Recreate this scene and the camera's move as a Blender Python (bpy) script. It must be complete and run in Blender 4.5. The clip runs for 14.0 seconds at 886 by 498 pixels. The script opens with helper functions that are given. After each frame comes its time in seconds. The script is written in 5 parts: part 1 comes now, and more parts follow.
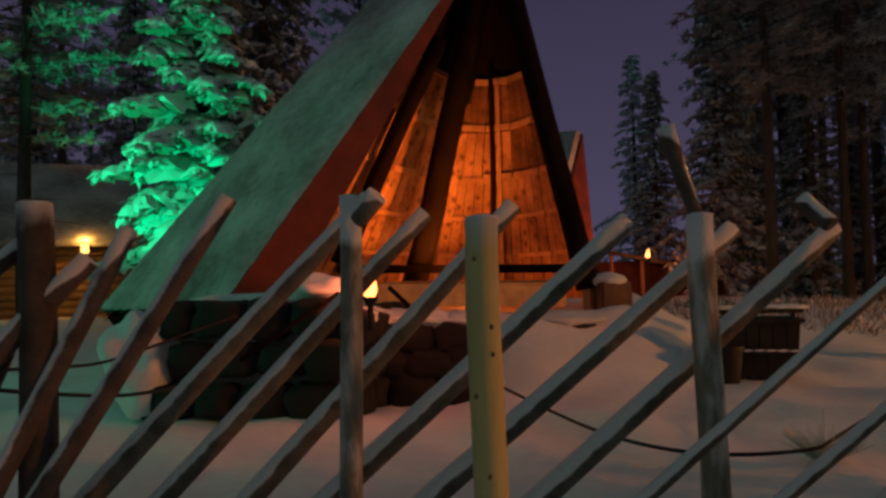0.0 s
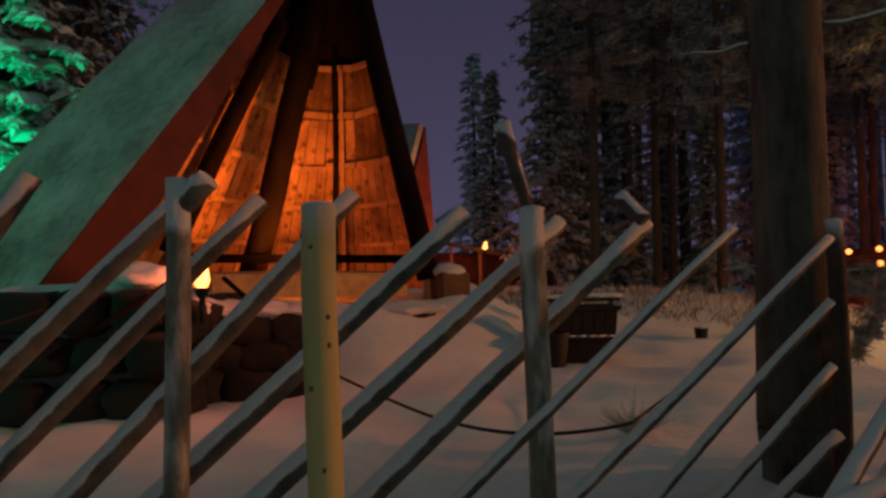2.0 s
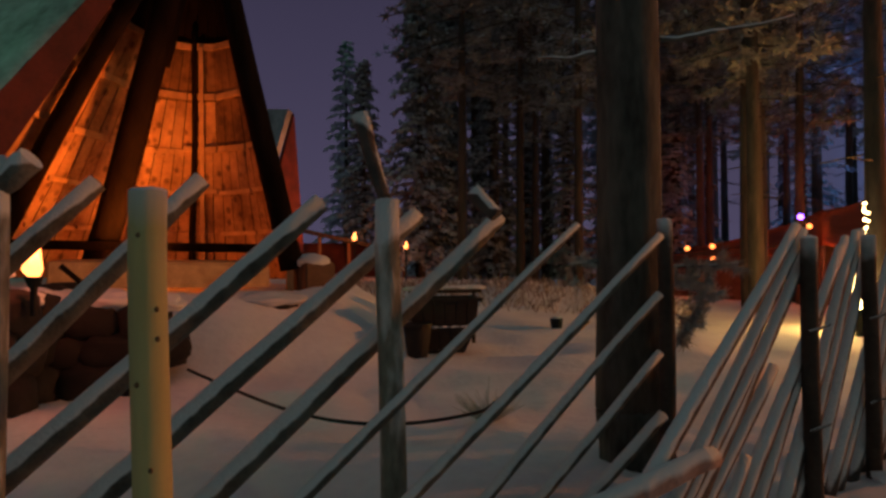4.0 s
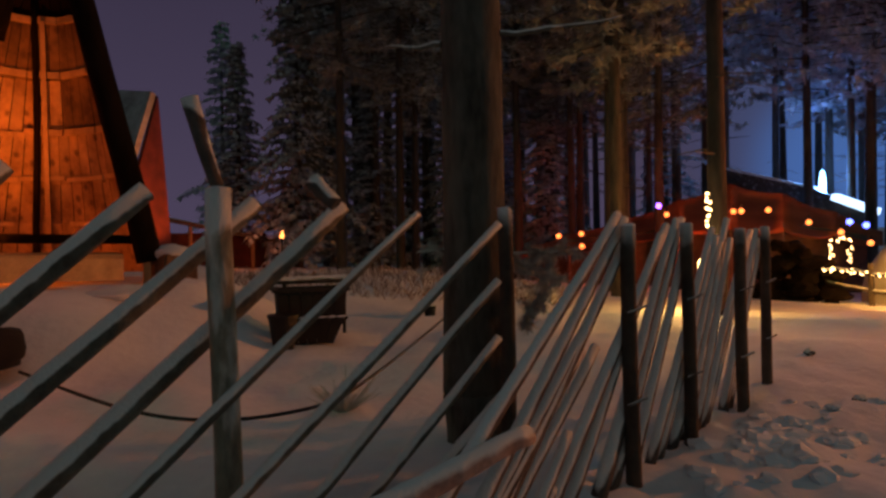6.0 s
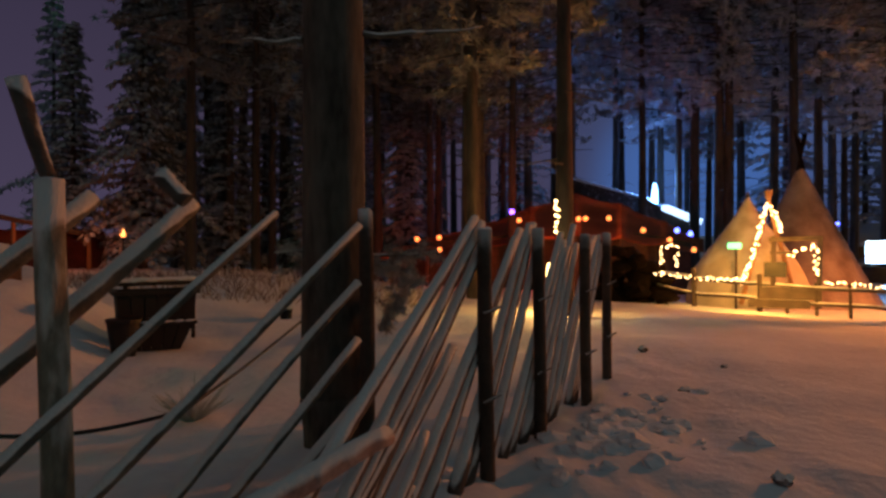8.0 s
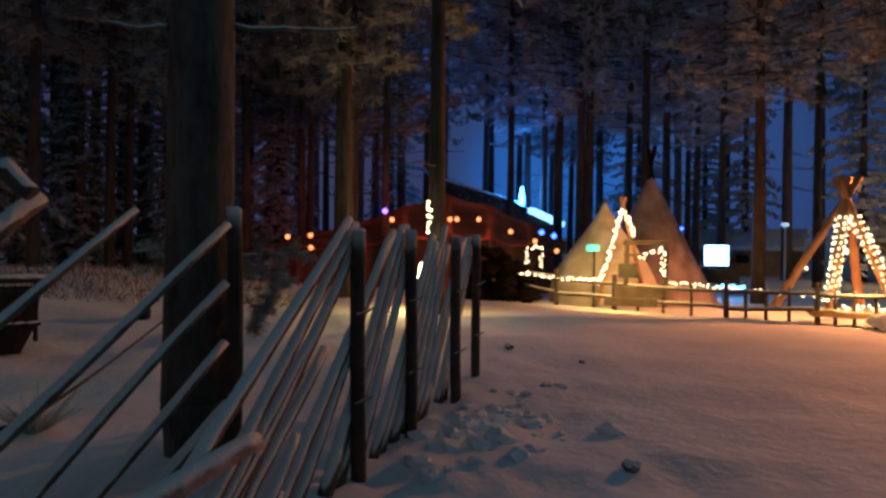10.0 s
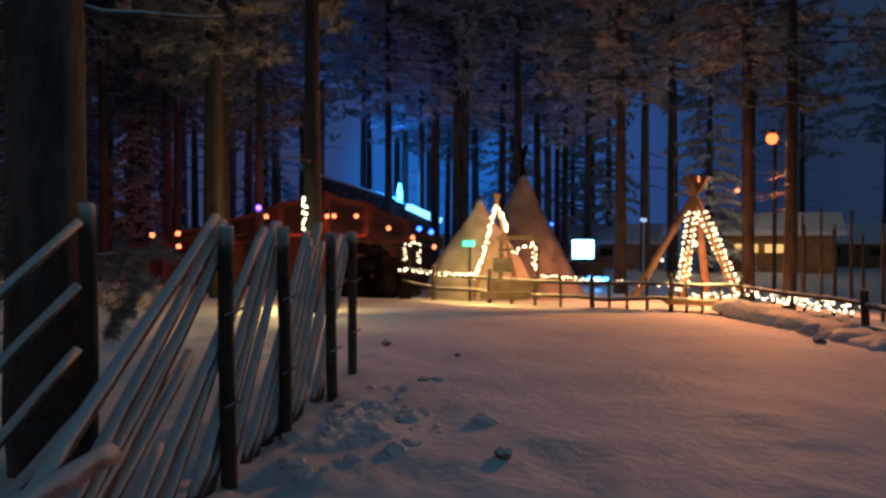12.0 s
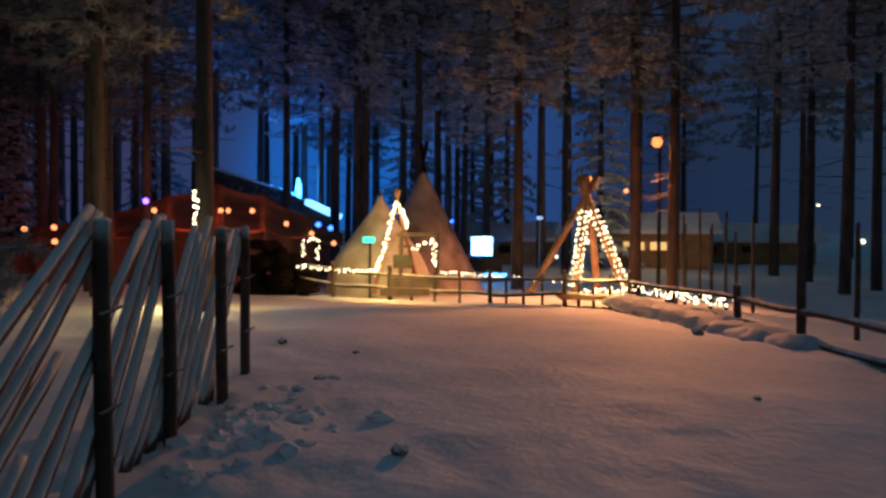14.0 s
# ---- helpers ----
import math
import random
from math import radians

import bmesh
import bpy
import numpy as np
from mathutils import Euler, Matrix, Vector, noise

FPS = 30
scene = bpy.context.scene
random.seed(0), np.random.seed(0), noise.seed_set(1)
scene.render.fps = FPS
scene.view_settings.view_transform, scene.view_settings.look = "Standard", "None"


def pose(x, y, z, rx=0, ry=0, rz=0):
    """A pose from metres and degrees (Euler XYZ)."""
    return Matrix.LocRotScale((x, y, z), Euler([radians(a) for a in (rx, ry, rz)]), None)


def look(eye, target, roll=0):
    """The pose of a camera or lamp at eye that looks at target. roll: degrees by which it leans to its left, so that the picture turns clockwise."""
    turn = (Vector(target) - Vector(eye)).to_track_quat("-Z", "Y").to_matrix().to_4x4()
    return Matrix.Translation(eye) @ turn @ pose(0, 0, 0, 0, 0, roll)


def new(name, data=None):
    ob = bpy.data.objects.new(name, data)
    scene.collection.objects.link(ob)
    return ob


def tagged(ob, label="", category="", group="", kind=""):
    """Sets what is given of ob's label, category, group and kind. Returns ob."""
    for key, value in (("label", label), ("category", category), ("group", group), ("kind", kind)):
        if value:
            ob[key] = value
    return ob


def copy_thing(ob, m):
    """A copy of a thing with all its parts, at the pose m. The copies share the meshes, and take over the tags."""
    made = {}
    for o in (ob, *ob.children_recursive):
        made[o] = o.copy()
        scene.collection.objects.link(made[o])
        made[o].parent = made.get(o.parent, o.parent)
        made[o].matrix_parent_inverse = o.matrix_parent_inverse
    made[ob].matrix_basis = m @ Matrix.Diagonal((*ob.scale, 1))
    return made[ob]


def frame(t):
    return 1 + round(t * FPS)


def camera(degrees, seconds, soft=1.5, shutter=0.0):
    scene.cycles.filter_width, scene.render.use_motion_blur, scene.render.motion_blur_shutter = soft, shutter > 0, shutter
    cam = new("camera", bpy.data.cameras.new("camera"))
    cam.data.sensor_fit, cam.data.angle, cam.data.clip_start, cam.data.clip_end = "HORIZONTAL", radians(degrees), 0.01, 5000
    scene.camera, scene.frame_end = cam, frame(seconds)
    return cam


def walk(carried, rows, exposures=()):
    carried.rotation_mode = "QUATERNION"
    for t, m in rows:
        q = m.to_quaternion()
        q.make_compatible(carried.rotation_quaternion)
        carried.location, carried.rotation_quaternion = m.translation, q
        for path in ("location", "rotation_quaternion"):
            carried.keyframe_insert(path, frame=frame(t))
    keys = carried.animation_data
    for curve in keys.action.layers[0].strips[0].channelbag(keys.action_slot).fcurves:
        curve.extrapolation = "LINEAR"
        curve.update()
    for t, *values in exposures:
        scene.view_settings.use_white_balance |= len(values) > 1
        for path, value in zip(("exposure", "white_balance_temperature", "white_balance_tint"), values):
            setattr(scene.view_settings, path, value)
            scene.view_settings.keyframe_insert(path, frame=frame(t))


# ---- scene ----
cam = camera(67.2, 14.0, soft=2.8)
PATH = [
    (0, (0.761, 0.822, 1.343), (0.704, 2.819, 1.432), -1.3),
    (0.5, (0.759, 0.849, 1.346), (0.832, 2.846, 1.429), -1.2),
    (1, (0.76, 0.864, 1.346), (0.97, 2.852, 1.404), -1.0),
    (1.5, (0.763, 0.866, 1.34), (1.065, 2.843, 1.386), -1.2),
    (2, (0.778, 0.85, 1.338), (1.186, 2.807, 1.389), -1.1),
    (2.5, (0.774, 0.838, 1.335), (1.276, 2.774, 1.382), -0.5),
    (3, (0.767, 0.865, 1.333), (1.389, 2.765, 1.371), -0.6),
    (3.5, (0.766, 0.855, 1.336), (1.474, 2.726, 1.345), -0.6),
    (4, (0.858, 0.821, 1.34), (1.632, 2.665, 1.36), -0.3),
    (6.5, (1.095, 0.695, 1.337), (2.23, 2.341, 1.301), -0.6),
    (7, (1.092, 0.723, 1.331), (2.293, 2.321, 1.287), -0.1),
    (7.5, (1.09, 0.717, 1.329), (2.397, 2.231, 1.303), -0.0),
    (10, (1.057, 0.697, 1.351), (2.704, 1.832, 1.337), 0.8),
    (10.5, (1.067, 0.693, 1.349), (2.765, 1.75, 1.338), 1.2),
    (11, (1.076, 0.693, 1.349), (2.821, 1.669, 1.338), 0.9),
    (11.5, (1.067, 0.68, 1.353), (2.86, 1.566, 1.324), 0.6),
    (12, (1.068, 0.668, 1.349), (2.892, 1.488, 1.328), 0.2),
    (12.5, (1.082, 0.662, 1.349), (2.939, 1.405, 1.339), 0.6),
    (13, (1.09, 0.661, 1.348), (2.975, 1.33, 1.33), 0.9),
    (13.5, (1.096, 0.656, 1.344), (3.0, 1.266, 1.31), 0.5),
    (14, (1.116, 0.658, 1.341), (3.041, 1.2, 1.312), 0.5),
]
walk(cam, [(t, look(e, a, r)) for t, e, a, r in PATH],
     [(0, 0.26, 6100, 10), (4.2, 0.24, 6100, 11), (6.4, 0.04, 6600, 20), (7.7, 0.0, 6500, 20), (9.8, -0.16, 4750, 8), (14, -0.24, 4350, 3)])

# ---- world and large lights ----
world = bpy.data.worlds.new("night_sky")
scene.world = world
world.use_nodes = True
wn, wl = world.node_tree.nodes, world.node_tree.links
wn.clear()
w_out = wn.new("ShaderNodeOutputWorld")
w_bg = wn.new("ShaderNodeBackground")
w_tc = wn.new("ShaderNodeTexCoord")
w_sep = wn.new("ShaderNodeSeparateXYZ")
w_ramp = wn.new("ShaderNodeValToRGB")
wl.new(w_tc.outputs["Generated"], w_sep.inputs[0])
wl.new(w_sep.outputs["Z"], w_ramp.inputs[0])
w_ramp.color_ramp.elements[0].position, w_ramp.color_ramp.elements[0].color = 0.0, (0.062, 0.050, 0.088, 1)
w_ramp.color_ramp.elements[1].position, w_ramp.color_ramp.elements[1].color = 0.40, (0.033, 0.027, 0.050, 1)
for place, colour in ((0.62, (0.036, 0.053, 0.053, 1)), (1.0, (0.043, 0.068, 0.067, 1))):   # greener overhead sky out of view, added to light poles and snow
    w_ramp.color_ramp.elements.new(place).color = colour


def sky_lobe(before, way, start, end, colour, amount=1.0):
    """Blend the sky towards a colour round one direction."""
    dot = wn.new("ShaderNodeVectorMath")
    dot.operation = "DOT_PRODUCT"
    dot.inputs[1].default_value = Vector(way).normalized()
    wl.new(w_tc.outputs["Generated"], dot.inputs[0])
    fall = wn.new("ShaderNodeMapRange")
    fall.interpolation_type = "SMOOTHERSTEP"
    fall.inputs["From Min"].default_value, fall.inputs["From Max"].default_value = start, end
    fall.inputs["To Max"].default_value = amount
    wl.new(dot.outputs["Value"], fall.inputs[0])
    mix = wn.new("ShaderNodeMix")
    mix.data_type = "RGBA"
    wl.new(fall.outputs[0], mix.inputs[0])
    wl.new(before, mix.inputs[6])
    mix.inputs[7].default_value = (*colour, 1)
    return mix.outputs[2]


sky = sky_lobe(w_ramp.outputs[0], (0.94, -0.34, 0.05), 0.35, 0.95, (0.021, 0.025, 0.047))   # darker over the open country
sky = sky_lobe(sky, (0.945, 0.32, 0.10), 0.925, 0.9995, (0.046, 0.070, 0.160))             # mist round the floodlight
sky = sky_lobe(sky, (0.905, 0.415, 0.085), 0.985, 0.9998, (0.050, 0.125, 0.34))
sky = sky_lobe(sky, (-0.1, -1.0, 0.15), -0.25, 0.9, (0.060, 0.070, 0.062))                  # unseen glow behind the camera, added to light the fence fronts
wl.new(sky, w_bg.inputs[0])
w_bg.inputs[1].default_value = 1.0
wl.new(w_bg.outputs[0], w_out.inputs[0])


def lamp(name, place, power, colour, radius=0.1, target=None, cone=60, blend=0.6):
    data = bpy.data.lights.new(name, "SPOT" if target else "POINT")
    data.energy, data.color, data.shadow_soft_size = power, colour, radius
    if target:
        data.spot_size, data.spot_blend = radians(cone), blend
    ob = new(name, data)
    ob.matrix_world = look(place, target) if target else pose(*place)
    return ob


lamp("tipi_flood_light", (0.95, 10.35, 1.35), 440, (1.0, 0.19, 0.012), 0.10, (-0.15, 12.4, 3.6), 96, 0.9)
lamp("hearth_light", (0.7, 11.6, 1.35), 34, (1.0, 0.17, 0.012), 0.2)
lamp("torch_light", (-0.14, 7.26, 1.42), 13, (1.0, 0.16, 0.06), 0.05)
lamp("green_flood_light", (-6.6, 8.6, 0.9), 2300, (0.01, 1.0, 0.34), 0.1, (-5.2, 15.3, 5.8), 58)
lamp("green_flood_light", (-17.0, 5.0, 3.2), 850, (0.03, 1.0, 0.32), 0.2, (-4.2, 8.8, 0.8), 40)
lamp("street_lamp_light", (22.60, -0.08, 4.37), 5700, (1.0, 0.26, 0.042), 0.3, (17.8, 2.6, -0.50), 118, 0.8)
lamp("street_lamp_far_light", (39.11, 0.94, 4.09), 300, (1.0, 0.5, 0.15), 0.15)
lamp("candle_light", (11.76, 8.77, 0.63), 130, (1.0, 0.52, 0.10), 0.06)
lamp("blue_flood_light", (32.90, 17.56, 4.31), 650, (0.12, 0.38, 1.0), 0.3)
lamp("tent_red_light", (17.37, 12.32, 1.18), 330, (1.0, 0.13, 0.03), 0.3, (23.41, 15.90, 2.25), 95)
lamp("tent_lamp_light", (18.00, 13.98, 1.70), 45, (1.0, 0.15, 0.03), 0.2)
lamp("tent_red_light", (15.05, 15.02, 1.05), 330, (1.0, 0.10, 0.03), 0.3, (18.85, 19.68, 1.40), 70)
lamp("entrance_warm_light", (15.81, 6.17, 1.22), 680, (1.0, 0.43, 0.055), 0.4, (19.41, 7.41, -0.40), 120, 0.7)
lamp("swing_warm_light", (17.90, 1.41, 1.15), 330, (1.0, 0.45, 0.08), 0.4, (19.70, 1.48, -0.40), 120, 0.7)
lamp("house_wall_light", (-8.96, 17.72, 2.55), 60, (1.0, 0.42, 0.06), 0.1)
lamp("hut_fire_light", (6.65, 22.44, 1.95), 30, (1.0, 0.16, 0.03), 0.1)
lamp("sign_light", (25.53, 6.04, 1.08), 60, (0.5, 0.75, 1.0), 0.3)

# ---- materials ----


def material(name, colour, second=None, scale=4.0, rough=0.85, bump=0.3, snow=0.0, stretch=(1, 1, 1), metal=0.0, fine=40.0, gloss=0.5, deep=0.02, crisp=None, knots=0.0):
    """Two scales of noise between two colours, a fine relief, and snow or frost caught on faces that look up."""
    m = bpy.data.materials.new(name)
    m.use_nodes = True
    n, l = m.node_tree.nodes, m.node_tree.links
    b = n["Principled BSDF"]
    second = second or tuple(c * 0.6 for c in colour)
    tc = n.new("ShaderNodeTexCoord")
    mp = n.new("ShaderNodeMapping")
    mp.inputs["Scale"].default_value = stretch
    l.new(tc.outputs["Object"], mp.inputs[0])
    big = n.new("ShaderNodeTexNoise")
    big.inputs["Scale"].default_value, big.inputs["Detail"].default_value = scale, 6
    small = n.new("ShaderNodeTexNoise")
    small.inputs["Scale"].default_value, small.inputs["Detail"].default_value = fine, 4
    l.new(mp.outputs[0], big.inputs["Vector"])
    l.new(mp.outputs[0], small.inputs["Vector"])
    info = n.new("ShaderNodeObjectInfo")
    add = n.new("ShaderNodeMath")
    add.operation = "MULTIPLY_ADD"
    l.new(small.outputs["Fac"], add.inputs[0])
    add.inputs[1].default_value = 0.35
    l.new(big.outputs["Fac"], add.inputs[2])
    ramp = n.new("ShaderNodeValToRGB")
    ramp.color_ramp.elements[0].position, ramp.color_ramp.elements[0].color = 0.45, (*second, 1)
    ramp.color_ramp.elements[1].position, ramp.color_ramp.elements[1].color = 0.85, (*colour, 1)
    l.new(add.outputs[0], ramp.inputs[0])
    hsv = n.new("ShaderNodeHueSaturation")
    val = n.new("ShaderNodeMapRange")
    val.inputs["To Min"].default_value, val.inputs["To Max"].default_value = 0.82, 1.18
    l.new(info.outputs["Random"], val.inputs[0])
    l.new(val.outputs[0], hsv.inputs["Value"])
    l.new(ramp.outputs[0], hsv.inputs["Color"])
    colour_out = hsv.outputs[0]
    if knots:   # round dark knots in the wood
        cells = n.new("ShaderNodeTexVoronoi")
        cells.inputs["Scale"].default_value, cells.inputs["Randomness"].default_value = knots, 1.0
        l.new(mp.outputs[0], cells.inputs["Vector"])
        spot = n.new("ShaderNodeMapRange")
        spot.inputs["From Min"].default_value, spot.inputs["From Max"].default_value = 0.16, 0.34
        spot.inputs["To Min"].default_value, spot.inputs["To Max"].default_value = 0.75, 0.0
        l.new(cells.outputs["Distance"], spot.inputs[0])
        dark = n.new("ShaderNodeMix")
        dark.data_type = "RGBA"
        l.new(spot.outputs[0], dark.inputs[0])
        l.new(colour_out, dark.inputs[6])
        dark.inputs[7].default_value = (0.07, 0.035, 0.018, 1)
        colour_out = dark.outputs[2]
    if snow:
        geo = n.new("ShaderNodeNewGeometry")
        sep = n.new("ShaderNodeSeparateXYZ")
        l.new(geo.outputs["Normal"], sep.inputs[0])
        wob = n.new("ShaderNodeMath")
        wob.operation = "MULTIPLY_ADD"
        l.new(big.outputs["Fac"], wob.inputs[0])
        wob.inputs[1].default_value = 0.9
        l.new(sep.outputs["Z"], wob.inputs[2])
        ms = n.new("ShaderNodeMapRange")
        ms.inputs["From Min"].default_value, ms.inputs["From Max"].default_value = 1.15 - snow, 1.60 - snow
        if crisp is not None:   # snow lies on the top only, with a ragged edge
            wob.inputs[1].default_value = 0.55
            ms.inputs["From Min"].default_value, ms.inputs["From Max"].default_value = crisp + 0.22, crisp + 0.36
        l.new(wob.outputs[0], ms.inputs[0])
        mx = n.new("ShaderNodeMix")
        mx.data_type = "RGBA"
        l.new(ms.outputs[0], mx.inputs[0])
        l.new(colour_out, mx.inputs[6])
        mx.inputs[7].default_value = (0.74, 0.77, 0.77, 1)
        colour_out = mx.outputs[2]
    l.new(colour_out, b.inputs["Base Color"])
    bp = n.new("ShaderNodeBump")
    bp.inputs["Strength"].default_value, bp.inputs["Distance"].default_value = bump, deep
    l.new(add.outputs[0], bp.inputs["Height"])
    l.new(bp.outputs[0], b.inputs["Normal"])
    b.inputs["Roughness"].default_value, b.inputs["Metallic"].default_value = rough, metal
    b.inputs["Specular IOR Level"].default_value = gloss
    return m


SNOW = material("snow", (0.80, 0.82, 0.86), (0.66, 0.68, 0.73), 0.9, 0.75, 0.9, fine=9, deep=0.05, gloss=0.3)
POLE = material("frosted_grey_wood", (0.17, 0.165, 0.13), (0.075, 0.07, 0.055), 9, 0.9, 1.0, snow=0.98, fine=60, crisp=0.13)
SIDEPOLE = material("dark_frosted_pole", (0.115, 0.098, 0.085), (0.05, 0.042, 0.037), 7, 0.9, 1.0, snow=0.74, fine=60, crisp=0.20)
POST = material("weathered_post_wood", (0.30, 0.30, 0.24), (0.12, 0.115, 0.09), 7, 0.9, 1.0, snow=0.55, stretch=(1, 1, 0.35), fine=28, deep=0.03, crisp=0.05)
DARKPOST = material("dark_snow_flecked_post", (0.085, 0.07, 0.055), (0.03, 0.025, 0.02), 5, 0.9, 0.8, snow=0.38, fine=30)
NEWPOST = material("fresh_yellow_pine", (0.70, 0.66, 0.27), (0.52, 0.47, 0.19), 5, 0.7, 0.3, snow=0.3, stretch=(1, 1, 0.12), fine=30)
KNOT = material("dark_knot", (0.20, 0.13, 0.06), (0.12, 0.08, 0.035), 30, 0.8, 0.2)
BARK = material("pine_bark", (0.09, 0.068, 0.054), (0.03, 0.023, 0.019), 5, 0.95, 1.0, snow=0.0, stretch=(1, 1, 0.25), fine=22)
NEEDLE = material("frosted_needles", (0.31, 0.31, 0.30), (0.18, 0.18, 0.175), 1.2, 0.95, 0.1, snow=0.3, gloss=0.1)
# far needles: rime, and the mist's pale blue put into the colour
NEEDLE_MIST = material("mist_paled_needles", (0.52, 0.53, 0.58), (0.33, 0.34, 0.38), 1.2, 0.95, 0.1, snow=0.3, gloss=0.1)
NEEDLE_FROST = material("hoarfrost_needles", (0.62, 0.64, 0.62), (0.40, 0.42, 0.40), 4, 0.95, 0.1, gloss=0.1)
NEEDLE_SNOW = material("snow_laden_needles", (0.22, 0.24, 0.19), (0.10, 0.11, 0.08), 3, 0.9, 0.3, snow=1.15)
PLANK = material("knotty_wall_plank", (0.56, 0.36, 0.18), (0.20, 0.11, 0.05), 2.2, 0.75, 0.5, stretch=(1, 1, 0.8), fine=16, knots=5.5)
# plank colour darkened for smoke and for painted-in shadow
SMOKE_SHADE = material("smoked_and_shaded_plank", (0.26, 0.15, 0.07), (0.03, 0.018, 0.01), 1.6, 0.85, 0.5, stretch=(1, 1, 0.8), fine=14, knots=5.5)
BATTEN = material("pale_batten", (0.60, 0.40, 0.2), (0.38, 0.24, 0.11), 5, 0.7, 0.3)
BLACKWOOD = material("near_black_wood", (0.014, 0.010, 0.008), (0.006, 0.004, 0.003), 5, 0.95, 0.7, stretch=(1, 1, 0.3), gloss=0.05)
REDBOARD = material("dark_red_board", (0.13, 0.026, 0.02), (0.06, 0.013, 0.011), 3, 0.8, 0.4, fine=20)
ROOFSNOW = material("thin_roof_snow", (0.60, 0.60, 0.60), (0.20, 0.185, 0.175), 0.8, 0.8, 0.8, fine=8)
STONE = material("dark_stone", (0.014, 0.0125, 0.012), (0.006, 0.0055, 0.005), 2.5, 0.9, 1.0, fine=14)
IRON = material("black_iron", (0.03, 0.03, 0.03), (0.015, 0.015, 0.015), 6, 0.5, 0.2, metal=0.7)
TUBWOOD = material("dark_tub_wood", (0.018, 0.015, 0.013), (0.008, 0.007, 0.006), 4, 0.8, 0.6)
CANVAS = material("cream_canvas", (0.55, 0.50, 0.40), (0.40, 0.36, 0.28), 2, 0.9, 0.3, snow=0.2)
PINKCANVAS = material("blotchy_hide_canvas", (0.38, 0.30, 0.30), (0.13, 0.085, 0.085), 1.5, 0.9, 0.3)
REDCANVAS = material("brown_red_tent_cloth", (0.55, 0.19, 0.10), (0.30, 0.09, 0.05), 0.7, 0.85, 0.4)
LOG = material("peeled_log", (0.42, 0.24, 0.10), (0.24, 0.12, 0.05), 4, 0.75, 0.4, stretch=(1, 1, 0.3))
DARKWOOD = material("dark_fence_wood", (0.09, 0.07, 0.055), (0.04, 0.03, 0.025), 5, 0.9, 0.6, snow=0.4)
HOUSEWOOD = material("amber_log_wall", (0.42, 0.26, 0.10), (0.25, 0.14, 0.05), 2, 0.8, 0.4)
DRYGRASS = material("dry_scrub", (0.26, 0.20, 0.17), (0.14, 0.10, 0.09), 6, 0.95, 0.2, snow=0.75)


def glowing(name, colour, strength):
    m = bpy.data.materials.new(name)
    m.use_nodes = True
    b = m.node_tree.nodes["Principled BSDF"]
    b.inputs["Base Color"].default_value = (*colour, 1)
    b.inputs["Emission Color"].default_value = (*colour, 1)
    b.inputs["Emission Strength"].default_value = strength
    return m


FLAME = glowing("flame", (1.0, 0.30, 0.06), 4.5)
BULB = glowing("warm_bulb", (1.0, 0.66, 0.26), 7)
REDBULB = glowing("orange_bulb", (1.0, 0.25, 0.05), 2.8)
SODIUM = glowing("sodium_bulb", (1.0, 0.20, 0.025), 2.8)
BLUEWHITE = glowing("blue_white_light", (0.22, 0.55, 1.0), 9)
BLUEBULB = glowing("blue_bulb", (0.08, 0.12, 1.0), 8)
VIOLET = glowing("violet_bulb", (0.22, 0.08, 1.0), 8)
GREENSIGN = glowing("green_sign_light", (0.16, 0.85, 0.36), 2)
WINDOWGLOW = glowing("lit_window", (1.0, 0.5, 0.10), 1.2)
SCREEN = glowing("lit_panel", (0.55, 0.8, 1.0), 5)

# ---- mesh helpers ----


def part(name, bm, mat, parent=None, label="", smooth=False):
    me = bpy.data.meshes.new(name)
    bm.to_mesh(me)
    bm.free()
    me.materials.append(mat)
    if smooth:
        me.polygons.foreach_set("use_smooth", [len(f.vertices) < 5 for f in me.polygons])
    ob = new(name, me)
    if parent:
        ob.parent = parent
    if label:
        ob["label"] = label
    return ob


def thing(name, label, category, group="", kind="", at=(0, 0, 0)):
    ob = new(name)
    ob.empty_display_size = 0.1
    ob.location = at
    return tagged(ob, label, category, group, kind)


def tube(bm, a, b, r0, r1, sides=10, rings=4, wobble=0.0, closed=True):
    """A tapered round pole from a to b, a little crooked."""
    a, b = Vector(a), Vector(b)
    axis = (b - a)
    q = axis.to_track_quat("Z", "Y")
    ph = random.uniform(0, 9)
    last = None
    loops = []
    for i in range(rings + 1):
        f = i / rings
        c = a + axis * f
        if wobble and 0 < i < rings:
            c = c + q @ Vector((math.sin(ph + 5 * f), math.cos(2 * ph + 4 * f), 0)) * wobble
        r = r0 + (r1 - r0) * f
        ring = []
        for k in range(sides):
            t = 2 * math.pi * k / sides
            rr = r * (1 + (random.uniform(-.012, .012) if wobble else 0))
            ring.append(bm.verts.new(c + q @ Vector((rr * math.cos(t), rr * math.sin(t), 0))))
        if last:
            for k in range(sides):
                bm.faces.new((last[k], last[(k + 1) % sides], ring[(k + 1) % sides], ring[k]))
        last = ring
        loops.append(ring)
    if closed:
        bm.faces.new(list(reversed(loops[0])))
        bm.faces.new(loops[-1])


